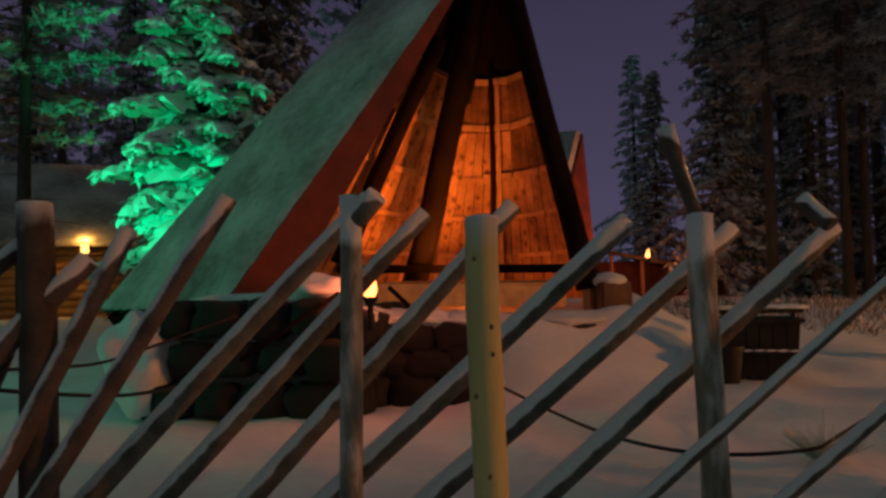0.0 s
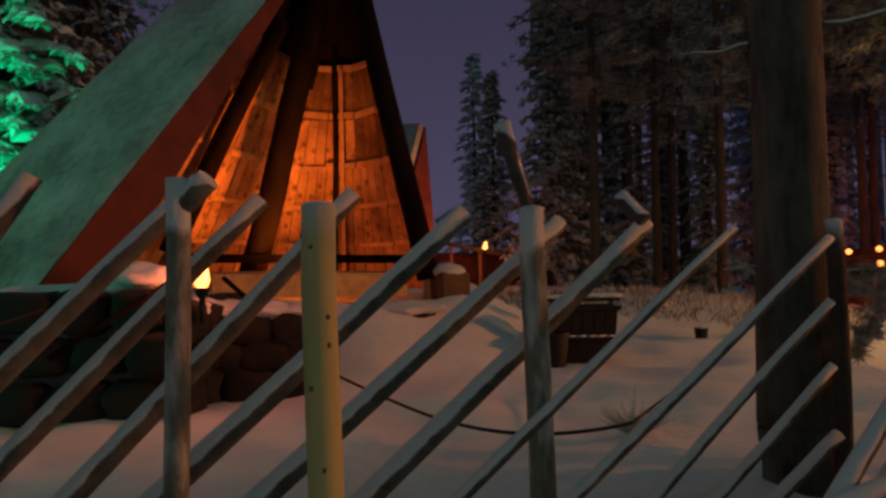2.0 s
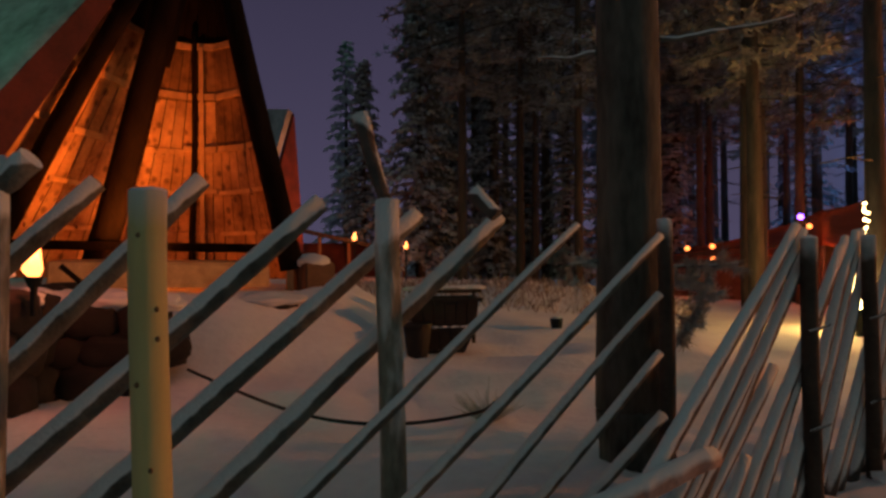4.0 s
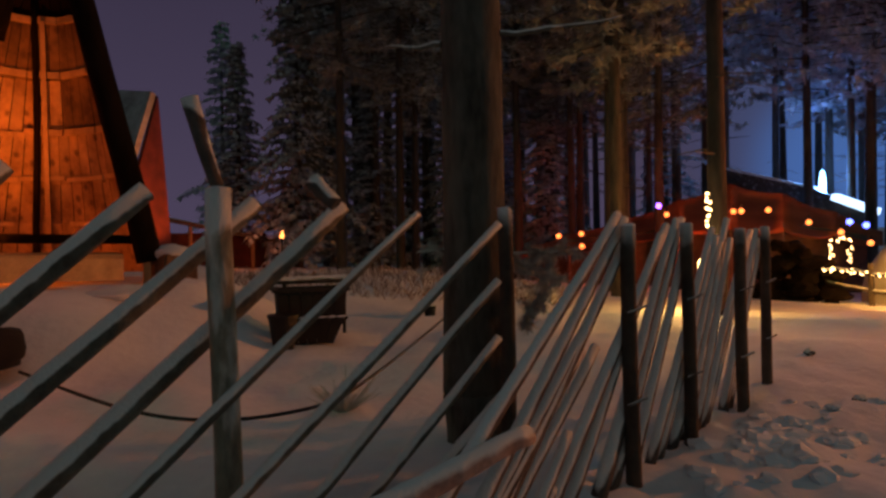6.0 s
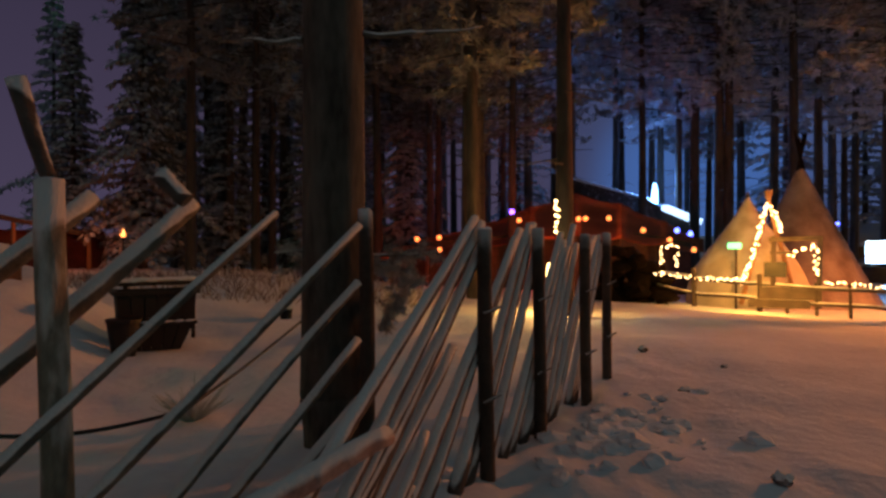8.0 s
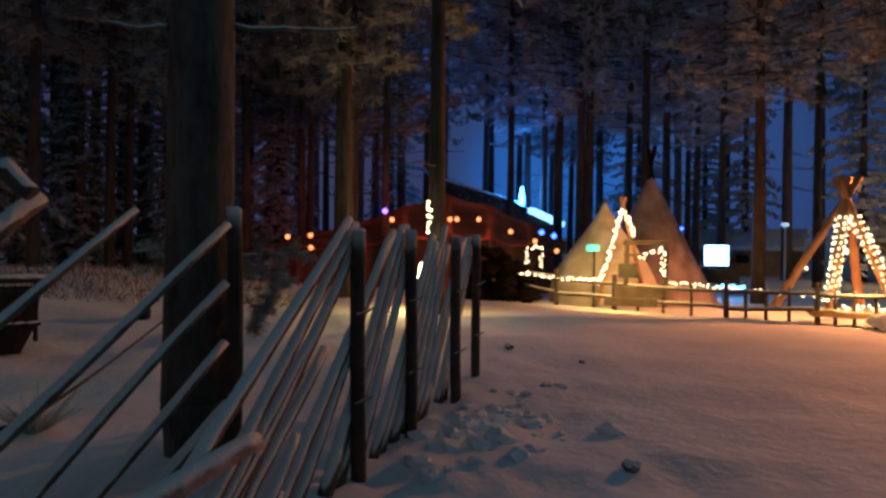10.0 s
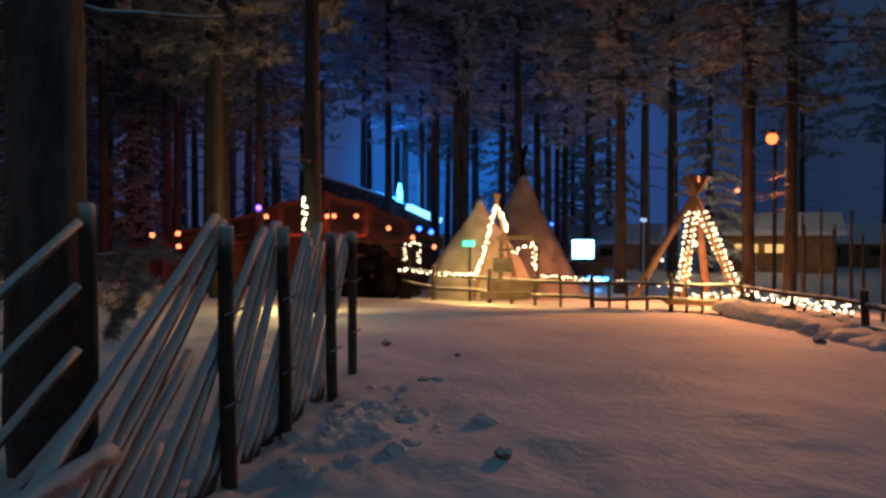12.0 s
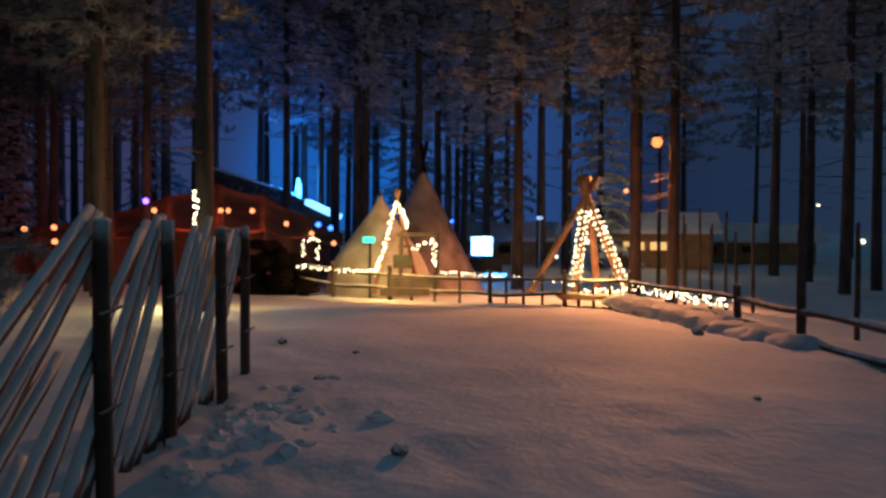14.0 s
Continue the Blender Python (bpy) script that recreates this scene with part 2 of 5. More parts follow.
def slab(bm, corners, thick):
    """A solid sheet: the corners in order, pushed back along the sheet's normal by thick."""
    vs = [Vector(c) for c in corners]
    nrm = (vs[1] - vs[0]).cross(vs[-1] - vs[0]).normalized()
    top = [bm.verts.new(v) for v in vs]
    bot = [bm.verts.new(v - nrm * thick) for v in vs]
    bm.faces.new(top)
    bm.faces.new(list(reversed(bot)))
    n = len(vs)
    for i in range(n):
        bm.faces.new((top[i], bot[i], bot[(i + 1) % n], top[(i + 1) % n]))


def box(bm, centre, size, turn=0.0, bevel=0.0):
    made = bmesh.ops.create_cube(bm, size=1.0)["verts"]
    m = Matrix.Translation(centre) @ Matrix.Rotation(turn, 4, "Z") @ Matrix.Diagonal((*size, 1))
    bmesh.ops.transform(bm, matrix=m, verts=made)
    if bevel:
        edges = list({e for v in made for e in v.link_edges})
        bmesh.ops.bevel(bm, geom=edges, offset=bevel, segments=2, affect="EDGES")


def beam(bm, a, b, wide, high):
    """A squared board from a to b."""
    a, b = Vector(a), Vector(b)
    d = (b - a).normalized()
    side = d.cross(Vector((0, 0, 1)))
    side = side.normalized() if side.length > 1e-3 else Vector((1, 0, 0))
    up = side.cross(d).normalized()
    ends = []
    for p in (a, b):
        ends.append([bm.verts.new(p + side * sx * wide / 2 + up * sz * high / 2) for sx, sz in ((-1, -1), (1, -1), (1, 1), (-1, 1))])
    for i in range(4):
        bm.faces.new((ends[0][i], ends[0][(i + 1) % 4], ends[1][(i + 1) % 4], ends[1][i]))
    bm.faces.new(list(reversed(ends[0])))
    bm.faces.new(ends[1])
    bmesh.ops.recalc_face_normals(bm, faces=bm.faces[:])


def lump(bm, centre, size, seed=0.0, detail=3, rough=0.25):
    made = bmesh.ops.create_icosphere(bm, subdivisions=detail, radius=1.0)["verts"]
    for v in made:
        k = 1 + rough * noise.noise(v.co * 1.7 + Vector((seed, seed * 2, 0)))
        v.co = Vector(centre) + Vector((v.co.x * size[0] * k, v.co.y * size[1] * k, v.co.z * size[2] * k))


# ---- ground ----


def smooth(a, b, x):
    t = min(1, max(0, (x - a) / (b - a)))
    return t * t * (3 - 2 * t)


def ground_height(x, y):
    """Snow: level by the fence, a mound under the tipi, a gentle fall towards the tents, shallow drifts."""
    h = 0.86 * (1 - smooth(2.7, 4.6, math.hypot(x - 1.0, (y - 12.6) * 0.95)))
    h -= 0.45 * smooth(9, 22, x - 0.2 * y) * (1 - smooth(40, 70, x))
    h += 0.55 * smooth(12, 16, y) * (1 - smooth(10, 16, x))
    along = (x - 3.9) * 0.946 + (y - 3.22) * 0.324
    off = -(x - 3.9) * 0.324 + (y - 3.22) * 0.946
    if -0.9 < along < 5 and -2.0 < off < 0.7:   # trodden crust and chunks by the fence foot
        h += 0.07 * max(0, noise.noise(Vector((x * 5.2, y * 5.2, 11))) + 0.1) * smooth(-1.7, -0.5, off)
    h += 0.09 * math.exp(-((off + 0.25) / 0.38) ** 2) * smooth(-0.6, 0.8, along) * (1 - smooth(3.0, 4.5, along)) * (0.7 + 0.6 * noise.noise(Vector((along * 1.8, off * 2, 0))))
    h += 0.05 * noise.noise(Vector((x * 0.5, y * 0.5, 0))) + 0.025 * noise.noise(Vector((x * 1.7, y * 1.7, 3)))
    h += 0.10 * noise.noise(Vector((x * 1.15, y * 1.15, 21))) * smooth(4.6, 6.0, y) * (1 - smooth(9, 13, math.hypot(x - 2, y - 6)))   # soft untrodden heaps
    h += 0.03 * noise.noise(Vector((x * 4.1, y * 4.1, 7))) * (1 - smooth(8, 14, math.hypot(x, y)))
    h -= 0.05 * max(0, noise.noise(Vector((x * 0.8 + 5, y * 0.8, 31)))) * smooth(2.5, 5, x) * (1 - smooth(14, 18, x))   # shallow trodden hollows
    d = math.hypot(x, y)
    h += 3.0 * smooth(50, 140, d)
    return h


def ground():
    bm = bmesh.new()
    rings = [0.0]
    r = 0.25
    while r < 1500:
        rings.append(r)
        r *= 1.032 if r < 60 else 1.3
    sides = 300
    centre = bm.verts.new((1.0, 0.7, ground_height(1.0, 0.7)))
    last = None
    for r in rings[1:]:
        ring = []
        for k in range(sides):
            t = 2 * math.pi * k / sides
            x, y = 1.0 + r * math.cos(t), 0.7 + r * math.sin(t)
            ring.append(bm.verts.new((x, y, ground_height(x, y))))
        if last is None:
            for k in range(sides):
                bm.faces.new((centre, ring[k], ring[(k + 1) % sides]))
        else:
            for k in range(sides):
                bm.faces.new((last[k], ring[k], ring[(k + 1) % sides], last[(k + 1) % sides]))
        last = ring
    return tagged(part("ground", bm, SNOW, smooth=True), "snow-covered ground with drifts and trodden paths", "snow", kind="structure")


ground()

# ---- trees ----


def snow_pads():
    """Ragged pads of snow-laden twigs."""
    pads = []
    for s in range(5):
        bm = bmesh.new()
        bmesh.ops.create_icosphere(bm, subdivisions=2, radius=1.0)
        for v in bm.verts:
            k = 1 + 0.75 * noise.noise(v.co * 2.6 + Vector((s * 7.1, 0, 0))) + (0.3 * noise.noise(v.co * 7 + Vector((0, s * 3, 0))))
            v.co = Vector((v.co.x * k, v.co.y * k, v.co.z * (0.8 + 0.2 * k)))
        bm.verts.index_update()
        pads.append(([v.co.copy() for v in bm.verts], [tuple(v.index for v in f.verts) for f in bm.faces]))
        bm.free()
    return pads


PADS = snow_pads()


def blade(verts, faces, c, d, wide, sag):
    """A narrow spray of twigs from c along d, folded along its middle."""
    cr = d.cross(Vector((0, 0, 1)))
    cr = cr.normalized() * wide if cr.length > 1e-4 else Vector((wide, 0, 0))
    mid, tip = c + d * 0.45, c + d + Vector((0, 0, -sag))
    k = len(verts)
    verts += [c, mid + cr - Vector((0, 0, wide * 0.5)), tip, mid - cr - Vector((0, 0, wide * 0.5))]
    faces += [(k, k + 1, k + 2), (k, k + 2, k + 3)]


def spruce(name, height, spread, branches, seed, laden=False, bare=0.06, label="", category="tree", group="", needles=None):
    """Drooping limbs in loose whorls, each with side twigs that carry hanging sprays; snow pads on a laden tree."""
    rnd = random.Random(seed)
    tree = thing(name, label or "frosted dark spruce standing in the snow", category, group)
    bm = bmesh.new()
    tube(bm, (0, 0, -0.3), (0, 0, height), 0.014 * height + 0.03, 0.01, 8, 6)
    part("trunk", bm, BARK, tree, smooth=True)
    verts, faces = [], []
    for i in range(branches):
        f = bare + (1 - bare) * (i + rnd.random()) / branches
        z = height * f
        reach = (spread * (1 - f) ** 0.85 * (0.75 + 0.25 * math.sin(i * 0.55)) + 0.14) * rnd.uniform(0.6, 1.12)
        a = i * 2.399 + rnd.uniform(-0.6, 0.6)
        droop = rnd.uniform(0.10, 0.40) + 0.30 * (1 - f)
        out = Vector((math.cos(a), math.sin(a), 0))
        side = Vector((-math.sin(a), math.cos(a), 0))
        steps = max(5, int(reach * 7))
        for j in range(1, steps + 1):
            g = j / steps
            c = out * reach * g + Vector((0, 0, z + 0.20 * reach * g - droop * reach * g * g))
            w = (0.36 * reach * (1 - g) ** 0.7 + 0.14) * rnd.uniform(0.6, 1.2)
            for s in (-1, 1):
                d = (side * s * rnd.uniform(0.6, 1.1) + out * rnd.uniform(0.4, 1.0)).normalized() * w
                blade(verts, faces, c, d, 0.05 + 0.10 * w, 0.3 * w)
                for q in (0.3, 0.6, 0.9):
                    e = Vector((rnd.gauss(0, 0.35), rnd.gauss(0, 0.35), -rnd.uniform(0.3, 1.0))) + d.normalized() * 0.6
                    blade(verts, faces, c + d * q, e.normalized() * rnd.uniform(0.12, 0.28), 0.06, 0.02)
            if laden and g > 0.25 and j % 2 == 0:   # a pad of snow on the twigs
                pad = PADS[rnd.randrange(len(PADS))]
                sx, sy, sz = 0.10 + w * rnd.uniform(0.5, 0.8), 0.10 + w * rnd.uniform(0.5, 0.8), 0.08 + 0.14 * w
                k = len(verts)
                turn = a + rnd.uniform(-0.5, 0.5)
                for v in pad[0]:
                    px, py = v.x * sx, v.y * sy
                    verts.append(c + Vector((px * math.cos(turn) - py * math.sin(turn), px * math.sin(turn) + py * math.cos(turn), 0.04 + v.z * sz - 0.4 * (px * px + py * py) / max(w, 0.2))))
                faces += [tuple(k + q for q in f2) for f2 in pad[1]]
    me = bpy.data.meshes.new("crown")
    me.from_pydata(verts, [], faces)
    me.materials.append(needles or (NEEDLE_SNOW if laden else NEEDLE))
    crown = new("crown", me)
    crown.parent = tree
    return tree


def pine(name, height, seed, bare=0.45, label="", group="", needles=None):
    """A tall bare trunk, a few dead limbs below, and a deep crown of many needle tufts."""
    rnd = random.Random(seed)
    tree = thing(name, label or "tall pine with a bare trunk and dark frosted crown", "tree", group)
    bm = bmesh.new()
    lean = (rnd.uniform(-.15, .15), rnd.uniform(-.15, .15))
    tube(bm, (0, 0, -0.3), (lean[0], lean[1], height), 0.19, 0.05, 10, 10, 0.03)
    trunk = part("trunk", bm, BARK, tree, smooth=True)
    bm = bmesh.new()
    verts, faces = [], []
    n = 62
    for i in range(n):
        f = bare + (1 - bare) * (i + rnd.random()) / n
        z = height * f
        a = i * 2.399 + rnd.uniform(-.6, .6)
        u = (f - bare) / (1 - bare)
        reach = 3.3 * min(1, 0.45 + 2.2 * u) * (1.03 - u) ** 0.6 * rnd.uniform(0.55, 1.1) + 0.2
        rise = rnd.uniform(-0.30, 0.12) + 0.35 * u
        end = Vector((math.cos(a) * reach + lean[0] * f, math.sin(a) * reach + lean[1] * f, z + rise * reach))
        start = Vector((lean[0] * f, lean[1] * f, z))
        tube(bm, start, end, 0.03, 0.010, 4, 1, closed=False)
        for j in range(7):
            c = start.lerp(end, 0.25 + 0.78 * (j + rnd.random()) / 7) + Vector((rnd.uniform(-.32, .32), rnd.uniform(-.32, .32), rnd.uniform(-.15, .18)))
            for s in range(20):
                d = Vector((rnd.gauss(0, 1), rnd.gauss(0, 1), rnd.gauss(0.05, 0.6))).normalized() * rnd.uniform(0.16, 0.40)
                cr = d.cross(Vector((rnd.random(), rnd.random(), 1))).normalized() * 0.045
                k = len(verts)
                verts += [c + cr, c - cr, c + d]
                faces += [(k, k + 1, k + 2)]
    for i in range(9):   # dead limbs on the bare trunk
        z = height * bare * rnd.uniform(0.45, 1.0)
        a, l = rnd.uniform(0, 6.28), rnd.uniform(0.5, 1.5)
        tube(bm, (0, 0, z), (math.cos(a) * l, math.sin(a) * l, z - rnd.uniform(0, 0.3) * l), 0.02, 0.006, 4, 1, closed=False)
    part("branchwork", bm, BARK, trunk)["kind"] = "stuff"
    me = bpy.data.meshes.new("crown")
    me.from_pydata(verts, [], faces)
    me.materials.append(needles or NEEDLE)
    crown = new("crown", me)
    crown.parent = tree
    return tree


def stand(proto, x, y, scale=1.0, turn=0.0, wide=None):
    m = pose(x, y, ground_height(x, y) - 0.05, 0, 0, turn) @ Matrix.Diagonal((wide or scale, wide or scale, scale, 1))
    return copy_thing(proto, m)


def put(ob, x, y, scale=1.0, turn=0.0, wide=None):
    ob.matrix_basis = pose(x, y, ground_height(x, y) - 0.05, 0, 0, turn) @ Matrix.Diagonal((wide or scale, wide or scale, scale, 1))
    return ob


# the spruce under the green floodlight, and its darker neighbours
g = (-4.87, 15.26, 2.62)
put(spruce("spruce", 11.5, 2.7, 210, 5, laden=True, bare=0.02, label="snow-laden spruce lit green by a floodlight"), g[0], g[1])
SPRUCES = [put(spruce("spruce", 10.0, 2.2, 150, 11, group="spruces of the wood"), 8.35, 26.9, 0.88)]
SPRUCES.append(put(spruce("spruce", 10.0, 2.3, 160, 23, group="spruces of the wood"), 9.75, 24.2, 1.15))
PINES = [put(pine("pine", 15.0, 3, 0.42, group="pines of the wood"), 11.70, 8.19, 1.0)]
PINES.append(put(pine("pine", 15.0, 8, 0.5, group="pines of the wood"), 19.57, 20.24, 1.0, 40))
PINES.append(put(pine("pine", 16.0, 13, 0.36, group="pines of the wood"), 21.58, -0.48, 1.0, 80))

SPOTS = [  # kind, x, y, scale, width scale
    ("s", -4.64, 19.04, 1.25, 1.3), ("s", -15.67, 25.92, 1.5, 1.4), ("p", -12.27, 22.16, 1.0, 1.0),
    ("p", -9.23, 15.80, 0.75, 1.0), ("s", -11.25, 25.00, 1.5, 1.3), ("p", -10.74, 15.94, 0.75, 1.0),
    ("p", 9.95, 20.81, 1.0, 1.0), ("p", 13.20, 24.79, 1.2, 1.1), ("s", 13.75, 31.16, 1.3, 1.2),
    ("p", 12.62, 21.69, 1.0, 0.9), ("p", 16.52, 26.35, 1.2, 1.2), ("p", 16.53, 14.74, 1.0, 0.8),
    ("p", 14.79, 13.69, 0.95, 0.8), ("p", 12.08, 17.35, 0.95, 0.8), ("p", 15.08, 13.53, 1.0, 0.6),
    ("p", 22.56, 25.64, 1.3, 1.2), ("p", 14.11, 23.21, 1.0, 0.9), ("p", 15.93, 29.05, 1.2, 1.1),
    ("p", 13.54, 12.27, 1.0, 1.0), ("p", 21.03, 23.11, 1.0, 1.0), ("p", 18.63, 22.53, 1.1, 1.0),
    ("p", 26.11, 26.58, 1.1, 1.1), ("p", 31.03, 14.58, 1.0, 1.0), ("p", 28.69, 12.47, 1.0, 1.0),
    ("p", 19.60, 15.96, 1.0, 1.0), ("p", 30.83, 17.14, 1.1, 1.0), ("p", 33.43, 16.48, 1.1, 1.0),
    ("p", 31.04, 14.52, 1.1, 1.0), ("p", 28.80, 12.15, 1.05, 1.1), ("p", 30.57, 10.23, 1.1, 1.1),
    ("p", 36.60, 19.09, 1.1, 1.1), ("p", 33.30, 14.42, 1.0, 1.0), ("p", 37.99, 9.83, 1.0, 1.0),
    ("p", 32.42, 7.28, 0.9, 0.9), ("p", 24.80, 4.57, 0.9, 1.2), ("p", 36.96, 4.01, 1.0, 1.0),
    ("p", 23.6, 0.52, 1.0, 1.1), ("p", 34.25, -6.97, 1.0, 1.0), ("p", 27.15, -6.50, 1.0, 0.9),
    ("p", 29.75, -8.29, 1.0, 0.9), ("p", 40.42, -6.76, 1.1, 1.2), ("p", 33.1, -10.4, 1.0, 1.2),
    ("p", 20.56, 20.80, 1.0, 1.0), ("p", 25.46, 21.43, 1.0, 1.0), ("p", 25.21, -9.12, 1.0, 1.2),
    ("p", 18.03, 21.71, 1.0, 1.1), ("s", 48.31, 9.23, 1.4, 1.3), ("s", 45.04, 2.56, 1.4, 1.3),
    ("s", 12.76, 28.31, 0.95, 1.0), ("s", 13.28, 25.30, 1.05, 1.1), ("s", 17.30, 29.38, 1.2, 1.2), ("s", 16.81, 24.98, 1.0, 1.0), ("s", 20.28, 26.19, 1.15, 1.1), ("s", 20.87, 23.09, 1.0, 1.0),   # the dense spruces beyond the trough
]
FAR_SPRUCES = [put(spruce("spruce", 10.0, 2.2, 95, 61, group="rimed trees of the deep wood", label="rimed far spruce with mist painted into its needles", needles=NEEDLE_MIST), -14, 40, 1.3),
               put(spruce("spruce", 11.0, 2.0, 95, 62, group="rimed trees of the deep wood", label="rimed far spruce with mist painted into its needles", needles=NEEDLE_MIST), 20, 46, 1.3)]
FAR_PINES = [put(pine("pine", 15.0, 63, 0.42, "rimed far pine, bare trunk, mist painted into its needles", "rimed trees of the deep wood", NEEDLE_MIST), 30, 40, 1.2),
             put(pine("pine", 16.0, 64, 0.5, "rimed far pine, bare trunk, mist painted into its needles", "rimed trees of the deep wood", NEEDLE_MIST), 45, 12, 1.2)]
rnd = random.Random(77)
for i, (kind, x, y, s, w) in enumerate(SPOTS):
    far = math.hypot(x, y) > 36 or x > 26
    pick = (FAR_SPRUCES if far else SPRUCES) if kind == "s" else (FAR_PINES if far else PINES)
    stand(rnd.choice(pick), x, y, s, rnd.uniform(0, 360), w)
for i in range(36):  # the wood behind the big tent
    az = radians(21 + 58 * (i + rnd.random()) / 36)
    d = rnd.uniform(33, 58)
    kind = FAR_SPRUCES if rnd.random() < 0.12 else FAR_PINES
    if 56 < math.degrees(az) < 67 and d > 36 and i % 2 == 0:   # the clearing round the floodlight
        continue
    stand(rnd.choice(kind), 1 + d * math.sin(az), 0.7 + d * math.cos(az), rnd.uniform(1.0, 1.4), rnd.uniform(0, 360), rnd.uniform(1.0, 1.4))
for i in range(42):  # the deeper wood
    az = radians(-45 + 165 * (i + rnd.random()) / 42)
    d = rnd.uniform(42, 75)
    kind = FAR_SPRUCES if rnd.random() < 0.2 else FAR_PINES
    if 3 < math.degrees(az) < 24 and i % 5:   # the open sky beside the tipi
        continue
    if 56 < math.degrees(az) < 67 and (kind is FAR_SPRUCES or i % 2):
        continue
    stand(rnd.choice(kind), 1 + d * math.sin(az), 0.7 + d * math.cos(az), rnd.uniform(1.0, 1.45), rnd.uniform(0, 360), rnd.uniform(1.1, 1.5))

# the thick old pine behind the fence corner
big = thing("pine", "thick old pine trunk with rough dark bark", "tree")
bm = bmesh.new()
bx, by = (3.70, 4.31, -0.00)[:2]
tube(bm, (bx, by, -0.3), (bx - 0.05, by + 0.05, 0.35), 0.27, 0.215, 18, 3, 0.02)
tube(bm, (bx - 0.05, by + 0.05, 0.35), (bx - 0.14, by + 0.1, 9.0), 0.215, 0.15, 18, 16, 0.03)
trunk = part("trunk", bm, material("frosted_old_bark", (0.115, 0.115, 0.095), (0.025, 0.025, 0.02), 7, 0.95, 1.0, stretch=(1, 1, 0.3), fine=30), big, smooth=True)
for a, b in (((3.71, 4.11, 2.68), (4.49, 3.79, 2.83)), ((3.45, 4.41, 2.65), (3.23, 4.77, 2.69))):
    bm = bmesh.new()
    tube(bm, a, Vector(a).lerp(Vector(b), 0.5) + Vector((0, 0, -0.02)), 0.02, 0.016, 7, 4, 0.012)
    tube(bm, Vector(a).lerp(Vector(b), 0.5) + Vector((0, 0, -0.02)), b, 0.016, 0.006, 7, 4, 0.012)
    part("branch", bm, POLE, trunk, smooth=True)

# ---- pole fence ----


def fence_pole(parent, a, b, r0, r1, mat, name="pole"):
    """A slanting pole; a is the upper end, b a lower point through which it runs down into the snow."""
    a, b = Vector(a), Vector(b)
    low = a + (b - a) * ((a.z + 0.05) / max(0.2, a.z - b.z))
    bm = bmesh.new()
    tube(bm, low, a, r0, r1, 10, 7, 0.006)
    return part(name, bm, mat, parent, smooth=True)


def fence_post(parent, x, y, top, r, mat, lean=(0, 0), name="post"):
    bm = bmesh.new()
    tube(bm, (x, y, -0.3), (x + lean[0], y + lean[1], top), r * 1.05, r * 0.95, 14, 8, 0.006)
    ob = part(name, bm, mat, parent, smooth=True)
    bm = bmesh.new()
    lump(bm, (x + lean[0], y + lean[1], top + 0.002), (r * 0.93, r * 0.93, 0.012), x, 2, 0.3)
    part("snow_cap", bm, SNOW, ob, "little cap of snow", smooth=True)
    return ob


front = thing("pole_fence", "frosted roundpole fence of slanting poles before the tipi", "fence")
FRONT_POSTS = [((-1.35, 4.05, 1.76), 0.085, (-0.05, 0)), ((0.22, 4.05, 1.75), 0.055, (0.02, 0)),
               ((1.94, 4.15, 1.63), 0.068, (-0.03, 0))]
for p, r, lean in FRONT_POSTS:
    # the leftmost post is darker, its dimmer light put into the colour
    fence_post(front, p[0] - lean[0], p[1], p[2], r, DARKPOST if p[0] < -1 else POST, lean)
fence_post(front, 3.69, 4.04, 1.55, 0.048, DARKPOST, (-0.02, 0))
FRONT_POLES = [  # upper end, lower point, radius below, radius above
    ((-0.41, 4.15, 1.78), (-1.19, 4.00, 0.50), 0.055, 0.045), ((-0.95, 4.20, 1.64), (-1.12, 4.10, 1.21), 0.055, 0.048),
    ((-1.10, 4.10, 1.48), (-1.48, 4.00, 1.05), 0.062, 0.055), ((-1.38, 4.10, 1.60), (-1.71, 4.00, 1.30), 0.055, 0.048),
    ((0.27, 4.38, 1.79), (-1.20, 4.28, 0.25), 0.070, 0.05), ((0.57, 4.40, 1.70), (-0.81, 4.28, 0.25), 0.062, 0.048),
    ((1.04, 4.38, 1.73), (-0.35, 4.28, 0.24), 0.068, 0.05), ((1.64, 4.38, 1.63), (0.07, 4.28, 0.24), 0.070, 0.055),
    ((2.21, 4.42, 1.58), (0.58, 4.30, 0.22), 0.070, 0.05), ((2.72, 4.38, 1.57), (1.14, 4.28, 0.22), 0.068, 0.05),
    ((3.02, 4.00, 1.51), (1.51, 4.00, 0.24), 0.04, 0.022),
    ((3.52, 3.90, 1.45), (1.94, 3.90, 0.13), 0.036, 0.026), ((3.51, 3.90, 1.11), (2.31, 3.90, 0.04), 0.034, 0.026),
    ((3.51, 3.90, 0.77), (2.67, 3.90, 0.02), 0.034, 0.028), ((3.53, 3.90, 0.41), (2.97, 3.90, -0.02), 0.04, 0.036),
    ((-1.73, 4.10, 1.86), (-2.60, 4.00, 0.85), 0.055, 0.045), ((-2.32, 4.10, 1.85), (-3.18, 4.00, 0.86), 0.055, 0.045),
    ((-1.50, 4.10, 1.09), (-1.65, 4.00, 0.62), 0.05, 0.045),
]
for a, b, r0, r1 in FRONT_POLES:
    # left poles in darker wood to offset the lamp light on them
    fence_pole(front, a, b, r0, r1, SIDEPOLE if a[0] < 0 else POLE)
